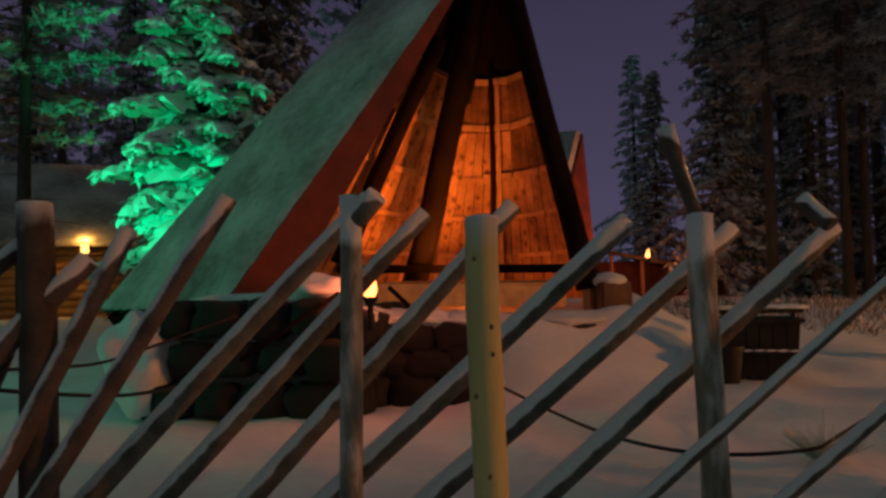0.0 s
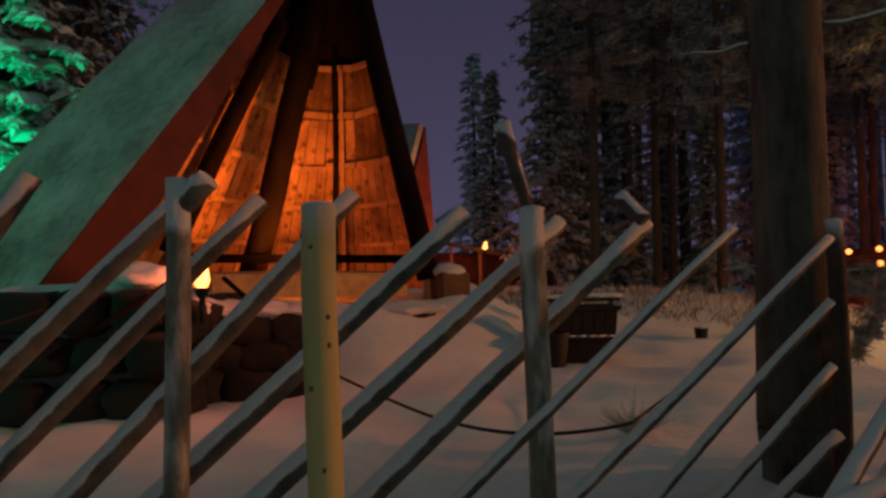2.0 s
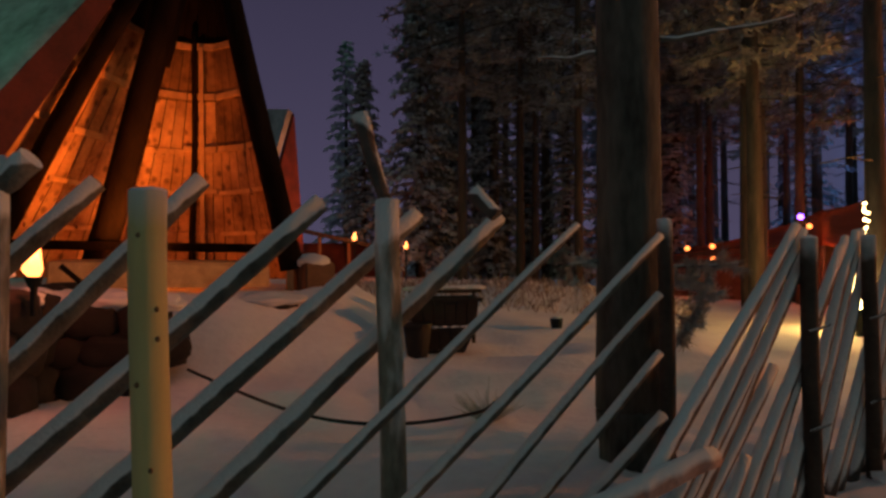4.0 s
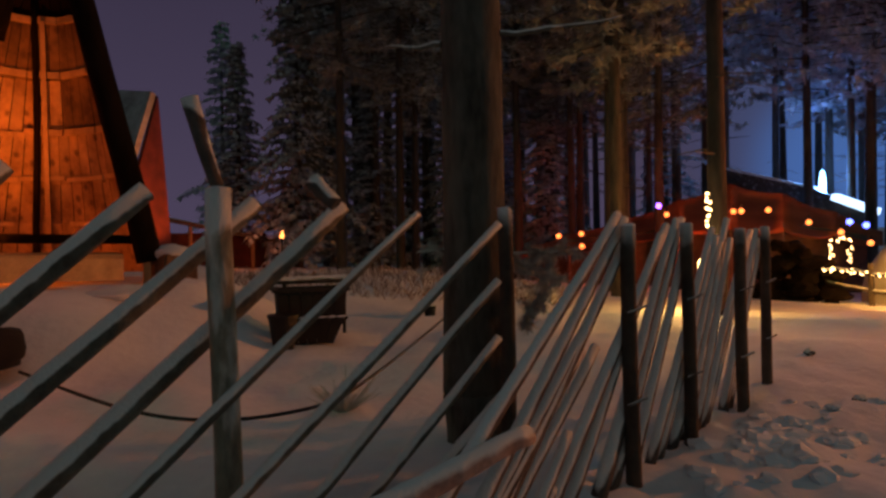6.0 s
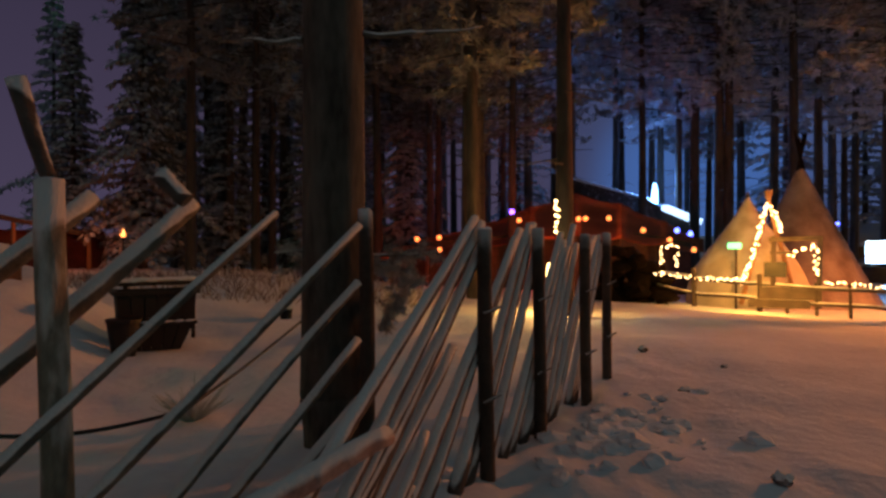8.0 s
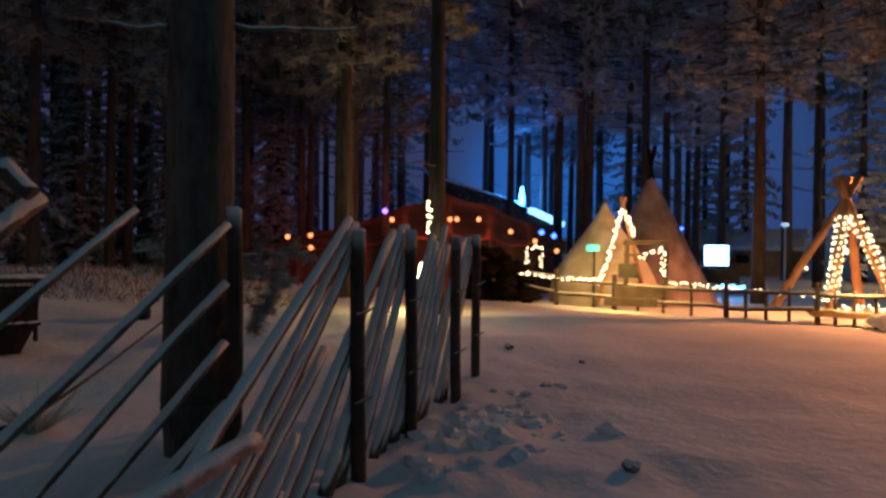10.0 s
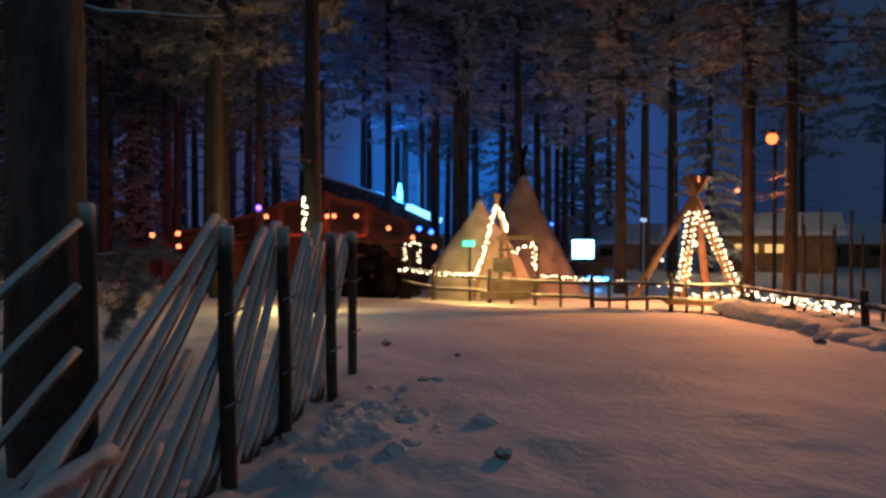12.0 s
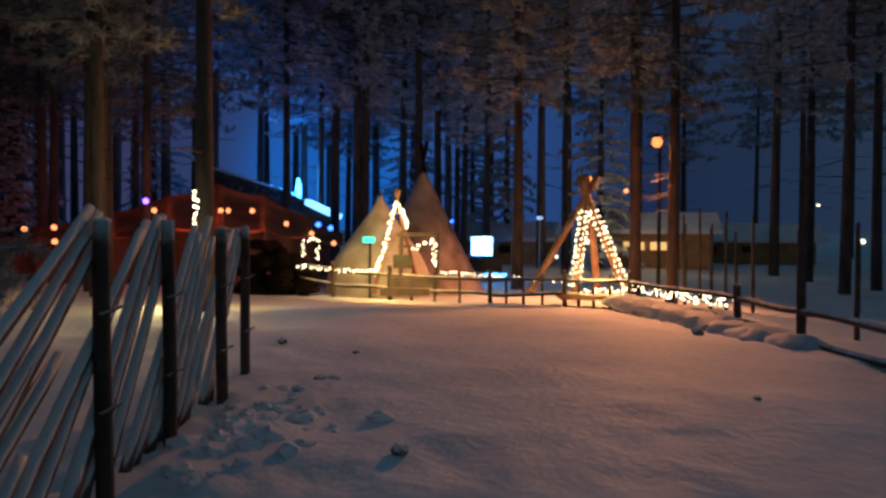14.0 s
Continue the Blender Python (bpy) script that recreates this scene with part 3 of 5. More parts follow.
for a, b, r0, r1 in (((1.85, 4.35, 2.12), (2.00, 4.32, 1.59), 0.034, 0.048), ((2.46, 4.20, 1.70), (2.56, 4.10, 1.56), 0.042, 0.05)):
    bm = bmesh.new()
    tube(bm, b, a, r0, r1, 10, 4, 0.006)
    part("stub_pole", bm, SIDEPOLE, front, smooth=True)
# a fork at the top of the second post
bm = bmesh.new()
p = (0.23, 4.05, 1.63)
tube(bm, p, (0.36, 4.00, 1.75), 0.05, 0.055, 10, 3, 0.006)
part("fork", bm, POLE, front, smooth=True)

lone = thing("timber_post", "fresh yellow pine post with dark knots", "post")
yx, yy, yz = (0.82, 2.82, 1.52)
fence_post(lone, yx + 0.02, yy, yz, 0.053, NEWPOST, (-0.02, 0))
for dz, da in ((-0.12, -0.5), (-0.32, 0.4), (-0.40, 0.45), (-0.52, -0.6), (-0.75, 0.1), (-0.9, -0.5)):
    bm = bmesh.new()
    a = -math.pi / 2 + da
    lump(bm, (yx + 0.0015 + 0.0515 * math.cos(a), yy + 0.0515 * math.sin(a), yz + dz), (0.007, 0.006, 0.008), dz, 2, 0.2)
    part("knot", bm, KNOT, lone, smooth=True)

side = thing("pole_fence", "frosted roundpole fence of steep thin poles along the snowy field", "fence")
SIDE_POSTS = [(3.91, 3.225, 1.42, 0.043), (4.78, 3.515, 1.44, 0.043), (5.71, 3.75, 1.41, 0.045), (6.72, 4.18, 1.44, 0.045)]
for x, y, z, r in SIDE_POSTS:
    fence_post(side, x, y, z, r, DARKPOST, (-0.015, 0.01))
rnd = random.Random(4)
ax, ay, ux, uy = 3.91, 3.26, 0.946, 0.322
for i in range(26):
    if i == 14:   # a pole is missing here
        continue
    s = -0.75 + 0.155 * i
    top = 1.42 + rnd.uniform(-0.12, 0.08) - (0.10 if i % 5 == 3 else 0)
    top -= max(0, 0.02 - s) * 1.5
    run = (2.0 - 0.8 * smooth(0.0, 0.9, s)) * top / 1.42 + rnd.uniform(-0.1, 0.1)
    near = min((0.0, 0.92, 1.88, 2.96), key=lambda q: abs(q - s))
    st = s + 0.4 * (near - s) if s > -0.1 else s   # the tops are bound together at the posts
    a = (ax + ux * st - 0.02, ay + uy * st + 0.05, top)
    b = (ax + ux * (s - run), ay + uy * (s - run) + 0.04, 0.0)
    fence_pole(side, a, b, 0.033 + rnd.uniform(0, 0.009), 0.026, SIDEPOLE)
for i, (x, y, z, r) in enumerate(SIDE_POSTS):   # withes that bind the poles to the posts
    for h in (0.45, 0.95):
        bm = bmesh.new()
        tube(bm, (x - 0.07, y - 0.03, h), (x + 0.05, y - 0.055, h + 0.035), 0.008, 0.008, 6, 2, 0.004)
        part("withe", bm, DARKPOST, side)

# snowy log that leans at the corner, twigs and a small sapling
fallen = thing("fallen_log", "snow-crusted log leaning out of the fence corner", "log")
bm = bmesh.new()
tube(bm, (2.07, 2.78, 0.40), (2.84, 2.82, 0.55), 0.055, 0.042, 12, 10, 0.012)
part("stem", bm, material("snow_crusted_log", (0.50, 0.40, 0.36), (0.28, 0.2, 0.18), 9, 0.9, 1.0, snow=0.6), fallen, smooth=True)
tuft = thing("dry_tuft", "frosted dry plant tuft poking out of the snow", "plant")
tx, ty, tz = (3.23, 5.56, 0.05)
bm = bmesh.new()
rnd = random.Random(9)
for i in range(150):
    a, l = rnd.uniform(0, 6.3), rnd.uniform(0.10, 0.33)
    tube(bm, (tx, ty, 0), (tx + math.cos(a) * l * 0.9, ty + math.sin(a) * l * 0.9, tz + l * rnd.uniform(0.3, 0.9)), 0.006, 0.002, 3, 1, closed=False)
part("stalk", bm, NEEDLE_FROST, tuft)["kind"] = "stuff"


def cable(name, label, points, r, mat):
    cu = bpy.data.curves.new(name, "CURVE")
    cu.dimensions, cu.bevel_depth, cu.bevel_resolution = "3D", r, 2
    sp = cu.splines.new("NURBS")
    sp.points.add(len(points) - 1)
    for q, c in zip(sp.points, points):
        q.co = (*c, 1)
    sp.use_endpoint_u, sp.order_u = True, 3
    cu.materials.append(mat)
    return tagged(new(name, cu), label, "cable")


cable("ground_cable", "dark cable lying slack over the snow",
      [(1.07, 7.42, 0.30), (1.51, 6.39, 0.20), (1.87, 5.67, 0.16), (2.23, 5.34, 0.15), (2.61, 5.27, 0.15), (3.07, 5.32, 0.17),
       (3.14, 5.35, 0.20), (4.04, 6.12, 0.30), (6.10, 8.29, 0.45)], 0.014, IRON)
cable("rope", "dark rope strung between the snow and the terrace", [(-2.12, 4.91, 0.84), (-2.02, 5.45, 0.78), (-1.96, 5.94, 0.76), (-1.64, 6.54, 0.92), (-1.34, 6.97, 1.04)], 0.012, IRON)
cable("rope", "dark rope strung between the snow and the terrace", [(-2.01, 4.74, 0.74), (-1.86, 5.31, 0.60), (-1.63, 5.89, 0.51), (-1.35, 6.44, 0.55)], 0.014, IRON)

# ---- the open tipi ----
tipi = thing("open_tipi", "large open wooden tipi shelter lit orange inside by a fire", "shelter")
apex = Vector((1.40, 11.10, 6.90))
rear = Vector((0.46, 12.82, 7.87))   # where the roof ends behind the apex
foot = Vector((-2.02, 8.54, 1.04))
back = Vector((-4.79, 10.90, 0.99))
inner = Vector((-1.55, 9.0, 0.89))
bm = bmesh.new()
slab(bm, (foot, apex, rear, back), 0.10)
bmesh.ops.recalc_face_normals(bm, faces=bm.faces[:])
roof = part("roof", bm, DARKWOOD, tipi)
# the snow on the roof: a lumpy sheet that thins out by the edge
bm = bmesh.new()
nrm = (apex - foot).cross(back - foot).normalized()
nrm = nrm if nrm.z > 0 else -nrm
N = 44
grid = []
for i in range(N + 1):
    row = []
    f = i / N
    for j in range(N + 1):
        g = j / N
        p = foot.lerp(apex, f).lerp(back.lerp(rear, f), g)
        edge = min(1, g * 9, (1 - g) * 14, f * 12 + 0.1)
        thick = 0.02 + 0.07 * edge ** 0.5 + 0.05 * noise.noise(p * 1.6) * edge + 0.02 * noise.noise(p * 5)
        row.append(bm.verts.new(p + nrm * max(0.006, thick)))
    grid.append(row)
for i in range(N):
    for j in range(N):
        bm.faces.new((grid[i][j], grid[i][j + 1], grid[i + 1][j + 1], grid[i + 1][j]))
bmesh.ops.recalc_face_normals(bm, faces=bm.faces[:])
part("roof_snow", bm, ROOFSNOW, roof, "crusted snow with bare patches", smooth=True)
bm = bmesh.new()
slab(bm, (foot + Vector((0.0, -0.02, 0.05)), inner, apex), 0.07)
bmesh.ops.recalc_face_normals(bm, faces=bm.faces[:])
part("verge_board", bm, REDBOARD, tipi, "broad dark red verge board")
bm = bmesh.new()
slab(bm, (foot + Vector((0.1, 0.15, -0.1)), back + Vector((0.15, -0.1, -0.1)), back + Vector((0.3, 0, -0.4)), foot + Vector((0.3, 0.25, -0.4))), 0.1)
part("eaves_board", bm, BLACKWOOD, tipi)
rnd = random.Random(15)
for i in range(26):   # twig ends that hang from the eaves
    g = (i + rnd.random()) / 26
    p = foot.lerp(back, g)
    bm = bmesh.new()
    tube(bm, p + Vector((0.1, 0.1, 0.05)), p + Vector((rnd.uniform(-.1, .02), rnd.uniform(-.12, .02), rnd.uniform(-.16, -.05))), 0.02, 0.008, 5, 1)
    part("twig", bm, BLACKWOOD, roof)
BASE = [(-1.98, 9.29, 1.21), (-1.76, 10.71, 1.17), (-1.31, 11.93, 1.13), (-0.66, 12.84, 1.10), (0.13, 13.41, 1.07), (0.98, 13.52, 1.05),
        (1.80, 13.08, 1.04), (2.41, 12.30, 1.04), (2.76, 11.54, 1.05)]
BASE = [Vector(b) for b in BASE]


def wall_point(u, f):
    """A place on the cone of the tipi's inner wall: u round it, f from its foot to the apex."""
    k = min(len(BASE) - 2, int(u * (len(BASE) - 1)))
    b = BASE[k].lerp(BASE[k + 1], u * (len(BASE) - 1) - k)
    return b.lerp(apex + Vector((0.1, 0.5, 0.3)), f)


bm = bmesh.new()   # near-black sheathing behind the planks
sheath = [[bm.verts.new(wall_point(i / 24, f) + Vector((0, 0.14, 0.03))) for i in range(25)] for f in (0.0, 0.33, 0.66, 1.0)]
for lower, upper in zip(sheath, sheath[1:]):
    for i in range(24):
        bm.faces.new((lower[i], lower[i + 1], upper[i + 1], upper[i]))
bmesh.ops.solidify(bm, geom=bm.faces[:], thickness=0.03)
part("sheathing", bm, BLACKWOOD, tipi, "near-black wooden sheathing")
ROWS = [0.0, 0.115, 0.225, 0.34, 0.475, 0.60, 0.99]
for r in range(len(ROWS) - 1):
    count = 30 if r < 3 else 24 if r < 5 else 14
    for i in range(count):
        u0, u1 = i / count, (i + 1) / count
        f0, f1 = ROWS[r] - 0.012, ROWS[r + 1]
        push = Vector((0, 0.05 * (r % 2) + rnd.uniform(-.02, .02), 0))
        gap = 0.04 / count
        bm = bmesh.new()
        slab(bm, [p + push for p in (wall_point(u0 + gap, f0), wall_point(u1 - gap, f0), wall_point(u1 - gap, f1), wall_point(u0 + gap, f1))], 0.03)
        bmesh.ops.recalc_face_normals(bm, faces=bm.faces[:])
        # top and upper right planks: smoke and missing light both put into the colour
        part("wall_plank", bm, BLACKWOOD if r > 4 else SMOKE_SHADE if (r == 4 and u0 > 0.42) or (r == 3 and u0 > 0.72) else PLANK, tipi)
for r in range(1, 6):   # battens that run round at the laps
    for i in range(8):
        if (r * 7 + i * 3) % 11 == 0:
            continue
        bm = bmesh.new()
        a, b = wall_point(i / 8 + .004, ROWS[r]), wall_point((i + 1) / 8 - .004, ROWS[r])
        beam(bm, a + Vector((0, -0.05, rnd.uniform(-.02, .02))), b + Vector((0, -0.05, rnd.uniform(-.02, .02))), 0.04, 0.10 if r > 2 else 0.07)
        part("batten", bm, BATTEN, tipi)
RAFTERS = [((-0.03, 11.69, 1.25), (1.27, 11.21, 6.28), 0.21, 0.19), ((-1.12, 11.0, 1.60), (0.50, 11.0, 5.05), 0.15, 0.13),
           ((2.66, 11.04, 1.15), (1.44, 11.00, 6.71), 0.18, 0.15), ((1.32, 13.11, 1.26), (1.33, 12.21, 4.97), 0.05, 0.045),
           ((0.77, 11.72, 4.26), (1.37, 11.30, 6.60), 0.2, 0.2)]
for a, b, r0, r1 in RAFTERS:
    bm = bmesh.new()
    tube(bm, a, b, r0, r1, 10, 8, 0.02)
    part("rafter", bm, BLACKWOOD, tipi, smooth=True)
bm = bmesh.new()
beam(bm, (-0.37, 9.65, 1.14), (2.29, 10.91, 1.04), 0.06, 0.3)
part("bench_front", bm, BATTEN, tipi, "broad pale bench board")
bm = bmesh.new()   # pale rail beside the thin middle rafter
beam(bm, (1.49, 13.08, 1.2), (1.42, 12.15, 4.7), 0.065, 0.05)
part("upright", bm, BATTEN, tipi)
bm = bmesh.new()
slab(bm, ((-0.37, 9.65, 1.29), (2.30, 10.91, 1.25), (2.31, 11.61, 1.28), (-0.29, 10.46, 1.32)), 0.05)
bmesh.ops.recalc_face_normals(bm, faces=bm.faces[:])
part("bench_seat", bm, BATTEN, tipi)
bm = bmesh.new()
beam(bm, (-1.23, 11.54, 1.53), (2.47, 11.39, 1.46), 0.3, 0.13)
part("hearth_beam", bm, BLACKWOOD, tipi)

# terrace before it
terrace = thing("stone_terrace", "dark stone terrace wall topped with snow", "wall")
WALLS = [((-2.35, 7.6), (-0.42, 7.32), 1.2), ((-0.42, 7.32), (-0.05, 9.1), 1.05), ((-0.05, 9.3), (1.5, 9.9), 0.78), ((-2.35, 7.6), (-3.4, 9.2), 1.0), ((-0.45, 8.2), (0.95, 8.16), 0.86)]
rnd = random.Random(31)
for (x0, y0), (x1, y1), h in WALLS:
    n = max(2, int(math.hypot(x1 - x0, y1 - y0) / 0.42))
    for lay in range(3):
        for i in range(n):
            f = (i + 0.5 + (0.25 if lay % 2 else -0.1)) / n
            bm = bmesh.new()
            lump(bm, (0, 0, 0), (1, 1, 1), rnd.uniform(0, 50), 3, 0.4)
            sx, sz = 0.26 * rnd.uniform(.9, 1.2), 0.185 * rnd.uniform(.9, 1.15)
            for v in bm.verts:   # roughly squared blocks
                v.co = Vector([math.copysign(abs(q) ** 0.6, q) * w for q, w in zip(v.co, (sx, 0.22, sz))])
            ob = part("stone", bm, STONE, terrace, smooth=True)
            ob.location = (x0 + (x1 - x0) * f, y0 + (y1 - y0) * f + 0.05 * lay, h * (lay + 0.45) / 3)
            ob.rotation_euler = (0, 0, math.atan2(y1 - y0, x1 - x0))
bm = bmesh.new()
slab(bm, [(x, y, 0.84) for x, y in ((-3.3, 9.3), (-2.2, 7.7), (-0.5, 7.45), (0.0, 9.2), (1.5, 9.95), (2.6, 10.8), (2.6, 13.0), (-3.3, 12.5))], 0.9)
bmesh.ops.recalc_face_normals(bm, faces=bm.faces[:])
part("fill", bm, material("trodden_snow", (0.5, 0.48, 0.46), (0.28, 0.26, 0.25), 2, 0.9, 0.6), terrace, "trodden snow on top of the terrace")
for x, y, z, sx, sy, sz in ((-1.5, 7.95, 1.12, 0.8, 0.3, 0.12), (-0.35, 8.3, 0.95, 0.3, 0.7, 0.1), (-2.55, 7.75, 0.55, 0.42, 0.4, 0.52),
                            (0.2, 9.45, 0.74, 0.28, 0.2, 0.13), (0.65, 9.6, 0.76, 0.3, 0.22, 0.14), (1.1, 9.8, 0.76, 0.3, 0.25, 0.12), (-0.75, 7.75, 1.24, 0.35, 0.3, 0.16), (-0.1, 8.3, 0.92, 0.3, 0.22, 0.1), (0.35, 8.28, 0.90, 0.32, 0.22, 0.11), (0.8, 8.28, 0.86, 0.28, 0.22, 0.1)):
    bm = bmesh.new()
    lump(bm, (x, y, z), (sx, sy, sz), x * 3 + y, 4, 0.35)
    part("snow_cushion", bm, SNOW, terrace, "rounded cushion of snow", smooth=True)


def flame_bowl(name, label, x, y, z, size, base_z):
    ob = thing(name, label, "torch")
    bm = bmesh.new()
    tube(bm, (x, y, z - 1.3 * size), (x, y, z - 0.6 * size), 0.35 * size, 0.6 * size, 14, 3)
    part("bowl", bm, IRON, ob)
    bm = bmesh.new()
    tube(bm, (x, y, base_z - 0.05), (x, y, z - 1.25 * size), 0.22 * size, 0.22 * size, 10, 2)
    part("stand", bm, IRON, ob)
    bm = bmesh.new()
    lump(bm, (x, y, z + 0.1 * size), (0.62 * size, 0.6 * size, 0.72 * size), x, 4, 0.35)
    for v in bm.verts:   # drawn out into licking tips
        h = v.co.z - z - 0.15 * size
        if h > 0:
            k = max(0.1, 1 - 0.85 * h / size)
            v.co.x = x + (v.co.x - x) * k + 0.25 * h
            v.co.y = y + (v.co.y - y) * k
            v.co.z += h * (0.9 + 0.8 * noise.noise(v.co * 14))
    part("flame", bm, FLAME, ob, "bright orange flame", smooth=True).visible_shadow = False
    return ob


fx, fy, fz = (-0.15, 7.36, 1.26)
flame_bowl("torch", "burning fire torch on the terrace wall", fx, fy, fz, 0.13, 0.9)
for a, b in (((-0.08, 8.38, 1.26), (0.76, 8.72, 0.42)), ((-1.25, 6.79, 0.65), (-0.47, 7.41, 1.22))):
    st = thing("leaning_stick", "thin dark stick leaning on the terrace", "stick")
    bm = bmesh.new()
    tube(bm, a, b, 0.028, 0.025, 8, 4, 0.008)
    part("stem", bm, BLACKWOOD, st, smooth=True)

# tub, low snowy seats, planter
tub = thing("wooden_trough", "dark square wooden trough with tapered foot and a snowy ledge", "trough")
tc = Vector((4.42, 9.36, 0.0))
tt = -0.26


def trough_ring(w, d, z):
    m = Matrix.Translation(tc) @ Matrix.Rotation(tt, 4, "Z")
    return [m @ Vector((sx * w / 2, sy * d / 2, z)) for sx, sy in ((-1, -1), (1, -1), (1, 1), (-1, 1))]


lo, mid, hi = trough_ring(0.56, 0.42, 0.02), trough_ring(0.86, 0.58, 0.36), trough_ring(0.92, 0.62, 0.76)
for a, b, n in ((lo, mid, 5), (mid, hi, 6)):
    for k in range(4):   # boards side by side round the four faces
        for q in range(n):
            u0, u1 = q / n + 0.006, (q + 1) / n - 0.006
            p0, p1, p2, p3 = a[k], a[(k + 1) % 4], b[(k + 1) % 4], b[k]
            bm = bmesh.new()
            slab(bm, (p0.lerp(p1, u0), p0.lerp(p1, u1), p3.lerp(p2, u1), p3.lerp(p2, u0)), 0.03)
            bmesh.ops.recalc_face_normals(bm, faces=bm.faces[:])
            part("board", bm, TUBWOOD, tub)
bm = bmesh.new()
slab(bm, trough_ring(0.80, 0.50, 0.70), 0.05)
part("lid", bm, TUBWOOD, tub)
for z, w, d in ((0.36, 0.89, 0.61), (0.745, 0.97, 0.67)):
    ring = trough_ring(w, d, z)
    for k in range(4):
        bm = bmesh.new()
        beam(bm, ring[k], ring[(k + 1) % 4], 0.045, 0.04)
        part("rim", bm, TUBWOOD, tub)
bm = bmesh.new()
for k in range(7):   # a thin line of snow caught on the ledge
    p = trough_ring(0.90, 0.63, 0.385)
    q = p[0].lerp(p[1], (k + 0.5) / 7)
    lump(bm, q, (0.07, 0.03, 0.014), k * 3.1, 2, 0.3)
part("snow_line", bm, SNOW, tub, "thin line of snow", smooth=True)
pail = thing("pail", "small dark pail sunk in the snow beside the trough", "pail")
bm = bmesh.new()
tube(bm, (3.92, 9.0, 0.0), (3.92, 9.0, 0.44), 0.13, 0.19, 16, 3)
part("body", bm, TUBWOOD, pail, smooth=True)
bm = bmesh.new()
tube(bm, (3.92, 9.0, 0.42), (3.92, 9.0, 0.46), 0.20, 0.20, 16, 1)
part("rim", bm, IRON, pail)
px, w = (2.14, 9.72, 0.70), 0.38
seat = thing("stump_seat", "snow-capped dark stump seat", "seat")
bm = bmesh.new()
lump(bm, (px[0], px[1], px[2] - 0.02), (w, w * 0.7, 0.12), w * 9, 3, 0.3)
part("stump", bm, TUBWOOD, seat, smooth=True)
bm = bmesh.new()
lump(bm, (px[0], px[1] + 0.05, px[2] + 0.08), (w * 1.25, w, 0.1), w * 5, 4, 0.3)
part("snow_cap", bm, SNOW, seat, smooth=True)
pl = thing("planter_box", "brown wooden planter with a dome of snow", "planter")
qx, qy, qz = (2.98, 10.98, 0.85)
bm = bmesh.new()
box(bm, (qx, qy, qz + 0.17), (0.5, 0.45, 0.44), 0.3, 0.02)
part("box", bm, material("brown_planter_wood", (0.13, 0.075, 0.045), (0.07, 0.04, 0.025), 5, 0.8, 0.5), pl)
bm = bmesh.new()
lump(bm, (qx - 0.02, qy, qz + 0.40), (0.27, 0.24, 0.13), 2, 3, 0.2)
part("snow_dome", bm, SNOW, pl, smooth=True)
post2 = thing("wooden_post", "short orange-lit wooden post beside the planter", "post")
bm = bmesh.new()
beam(bm, (2.61, 10.95, 0.77), (2.61, 10.95, 1.28), 0.1, 0.1)
part("shaft", bm, LOG, post2)

# ---- second shelter and small hut beyond ----
gab = thing("gabled_shelter", "tall red gabled shelter with a snowy roof behind the tipi", "shelter")
ga, gr, gl = Vector((4.15, 19.52, 5.31)), Vector((4.49, 19.86, 1.30)), Vector((3.32, 18.84, 2.39))
bm = bmesh.new()
slab(bm, (ga, gr, Vector((gr.x - 0.1, gr.y, 0.3)), Vector((gl.x, gl.y, 0.3)), gl), 0.1)
bmesh.ops.recalc_face_normals(bm, faces=bm.faces[:])
part("gable_wall", bm, REDBOARD, gab)
bm = bmesh.new()
gq = Vector((3.43, 22.16, 5.87))
slab(bm, (ga + Vector((0.02, -0.05, 0.05)), gl + Vector((-0.05, -0.05, 0.05)), gl + Vector((-2.5, 2.5, 0)), gq), 0.14)
bmesh.ops.recalc_face_normals(bm, faces=bm.faces[:])
part("roof", bm, ROOFSNOW, gab, "snow-covered roof slope")
lamp("gable_red_light", (ga.x + 0.5, ga.y - 2.2, 0.9), 460, (1.0, 0.24, 0.035), 0.1, (ga.x - 0.1, ga.y, 3.0), 60)
hut = thing("low_hut", "low snow-roofed hut with a red fire at its mouth", "hut")
hx, hy, hz = (7.07, 23.98, 1.97)
bm = bmesh.new()
slab(bm, ((hx - 2.6, hy, hz + 0.5), (hx + 2.4, hy - 0.2, hz - 0.55), (hx + 2.6, hy + 2.5, hz - 0.4), (hx - 2.4, hy + 2.5, hz + 0.7)), 0.14)
bmesh.ops.recalc_face_normals(bm, faces=bm.faces[:])
part("roof", bm, DARKWOOD, hut)
bm = bmesh.new()
box(bm, (hx - 0.4, hy + 1.6, hz - 0.9), (4.2, 1.4, 1.5), 0.0, 0.03)
part("wall", bm, REDBOARD, hut)
for k in range(5):
    bm = bmesh.new()
    tube(bm, (hx - 2.2 + k * 1.05, hy + 0.1, 0.2), (hx - 2.2 + k * 1.05, hy + 0.1, hz + 0.35 - 0.22 * k), 0.07, 0.06, 8, 2)
    part("post", bm, LOG, hut)
flame_bowl("torch", "small red fire burning before the hut", hx, hy - 0.3, hz, 0.13, 0.4)
flame_bowl("torch", "small red fire burning before the hut", *(7.56, 19.67, 1.61), 0.10, 0.4)
bank = thing("scrub_bank", "low frosted scrub along the wood's edge", "shrubs", kind="stuff")
bm = bmesh.new()
rnd = random.Random(12)
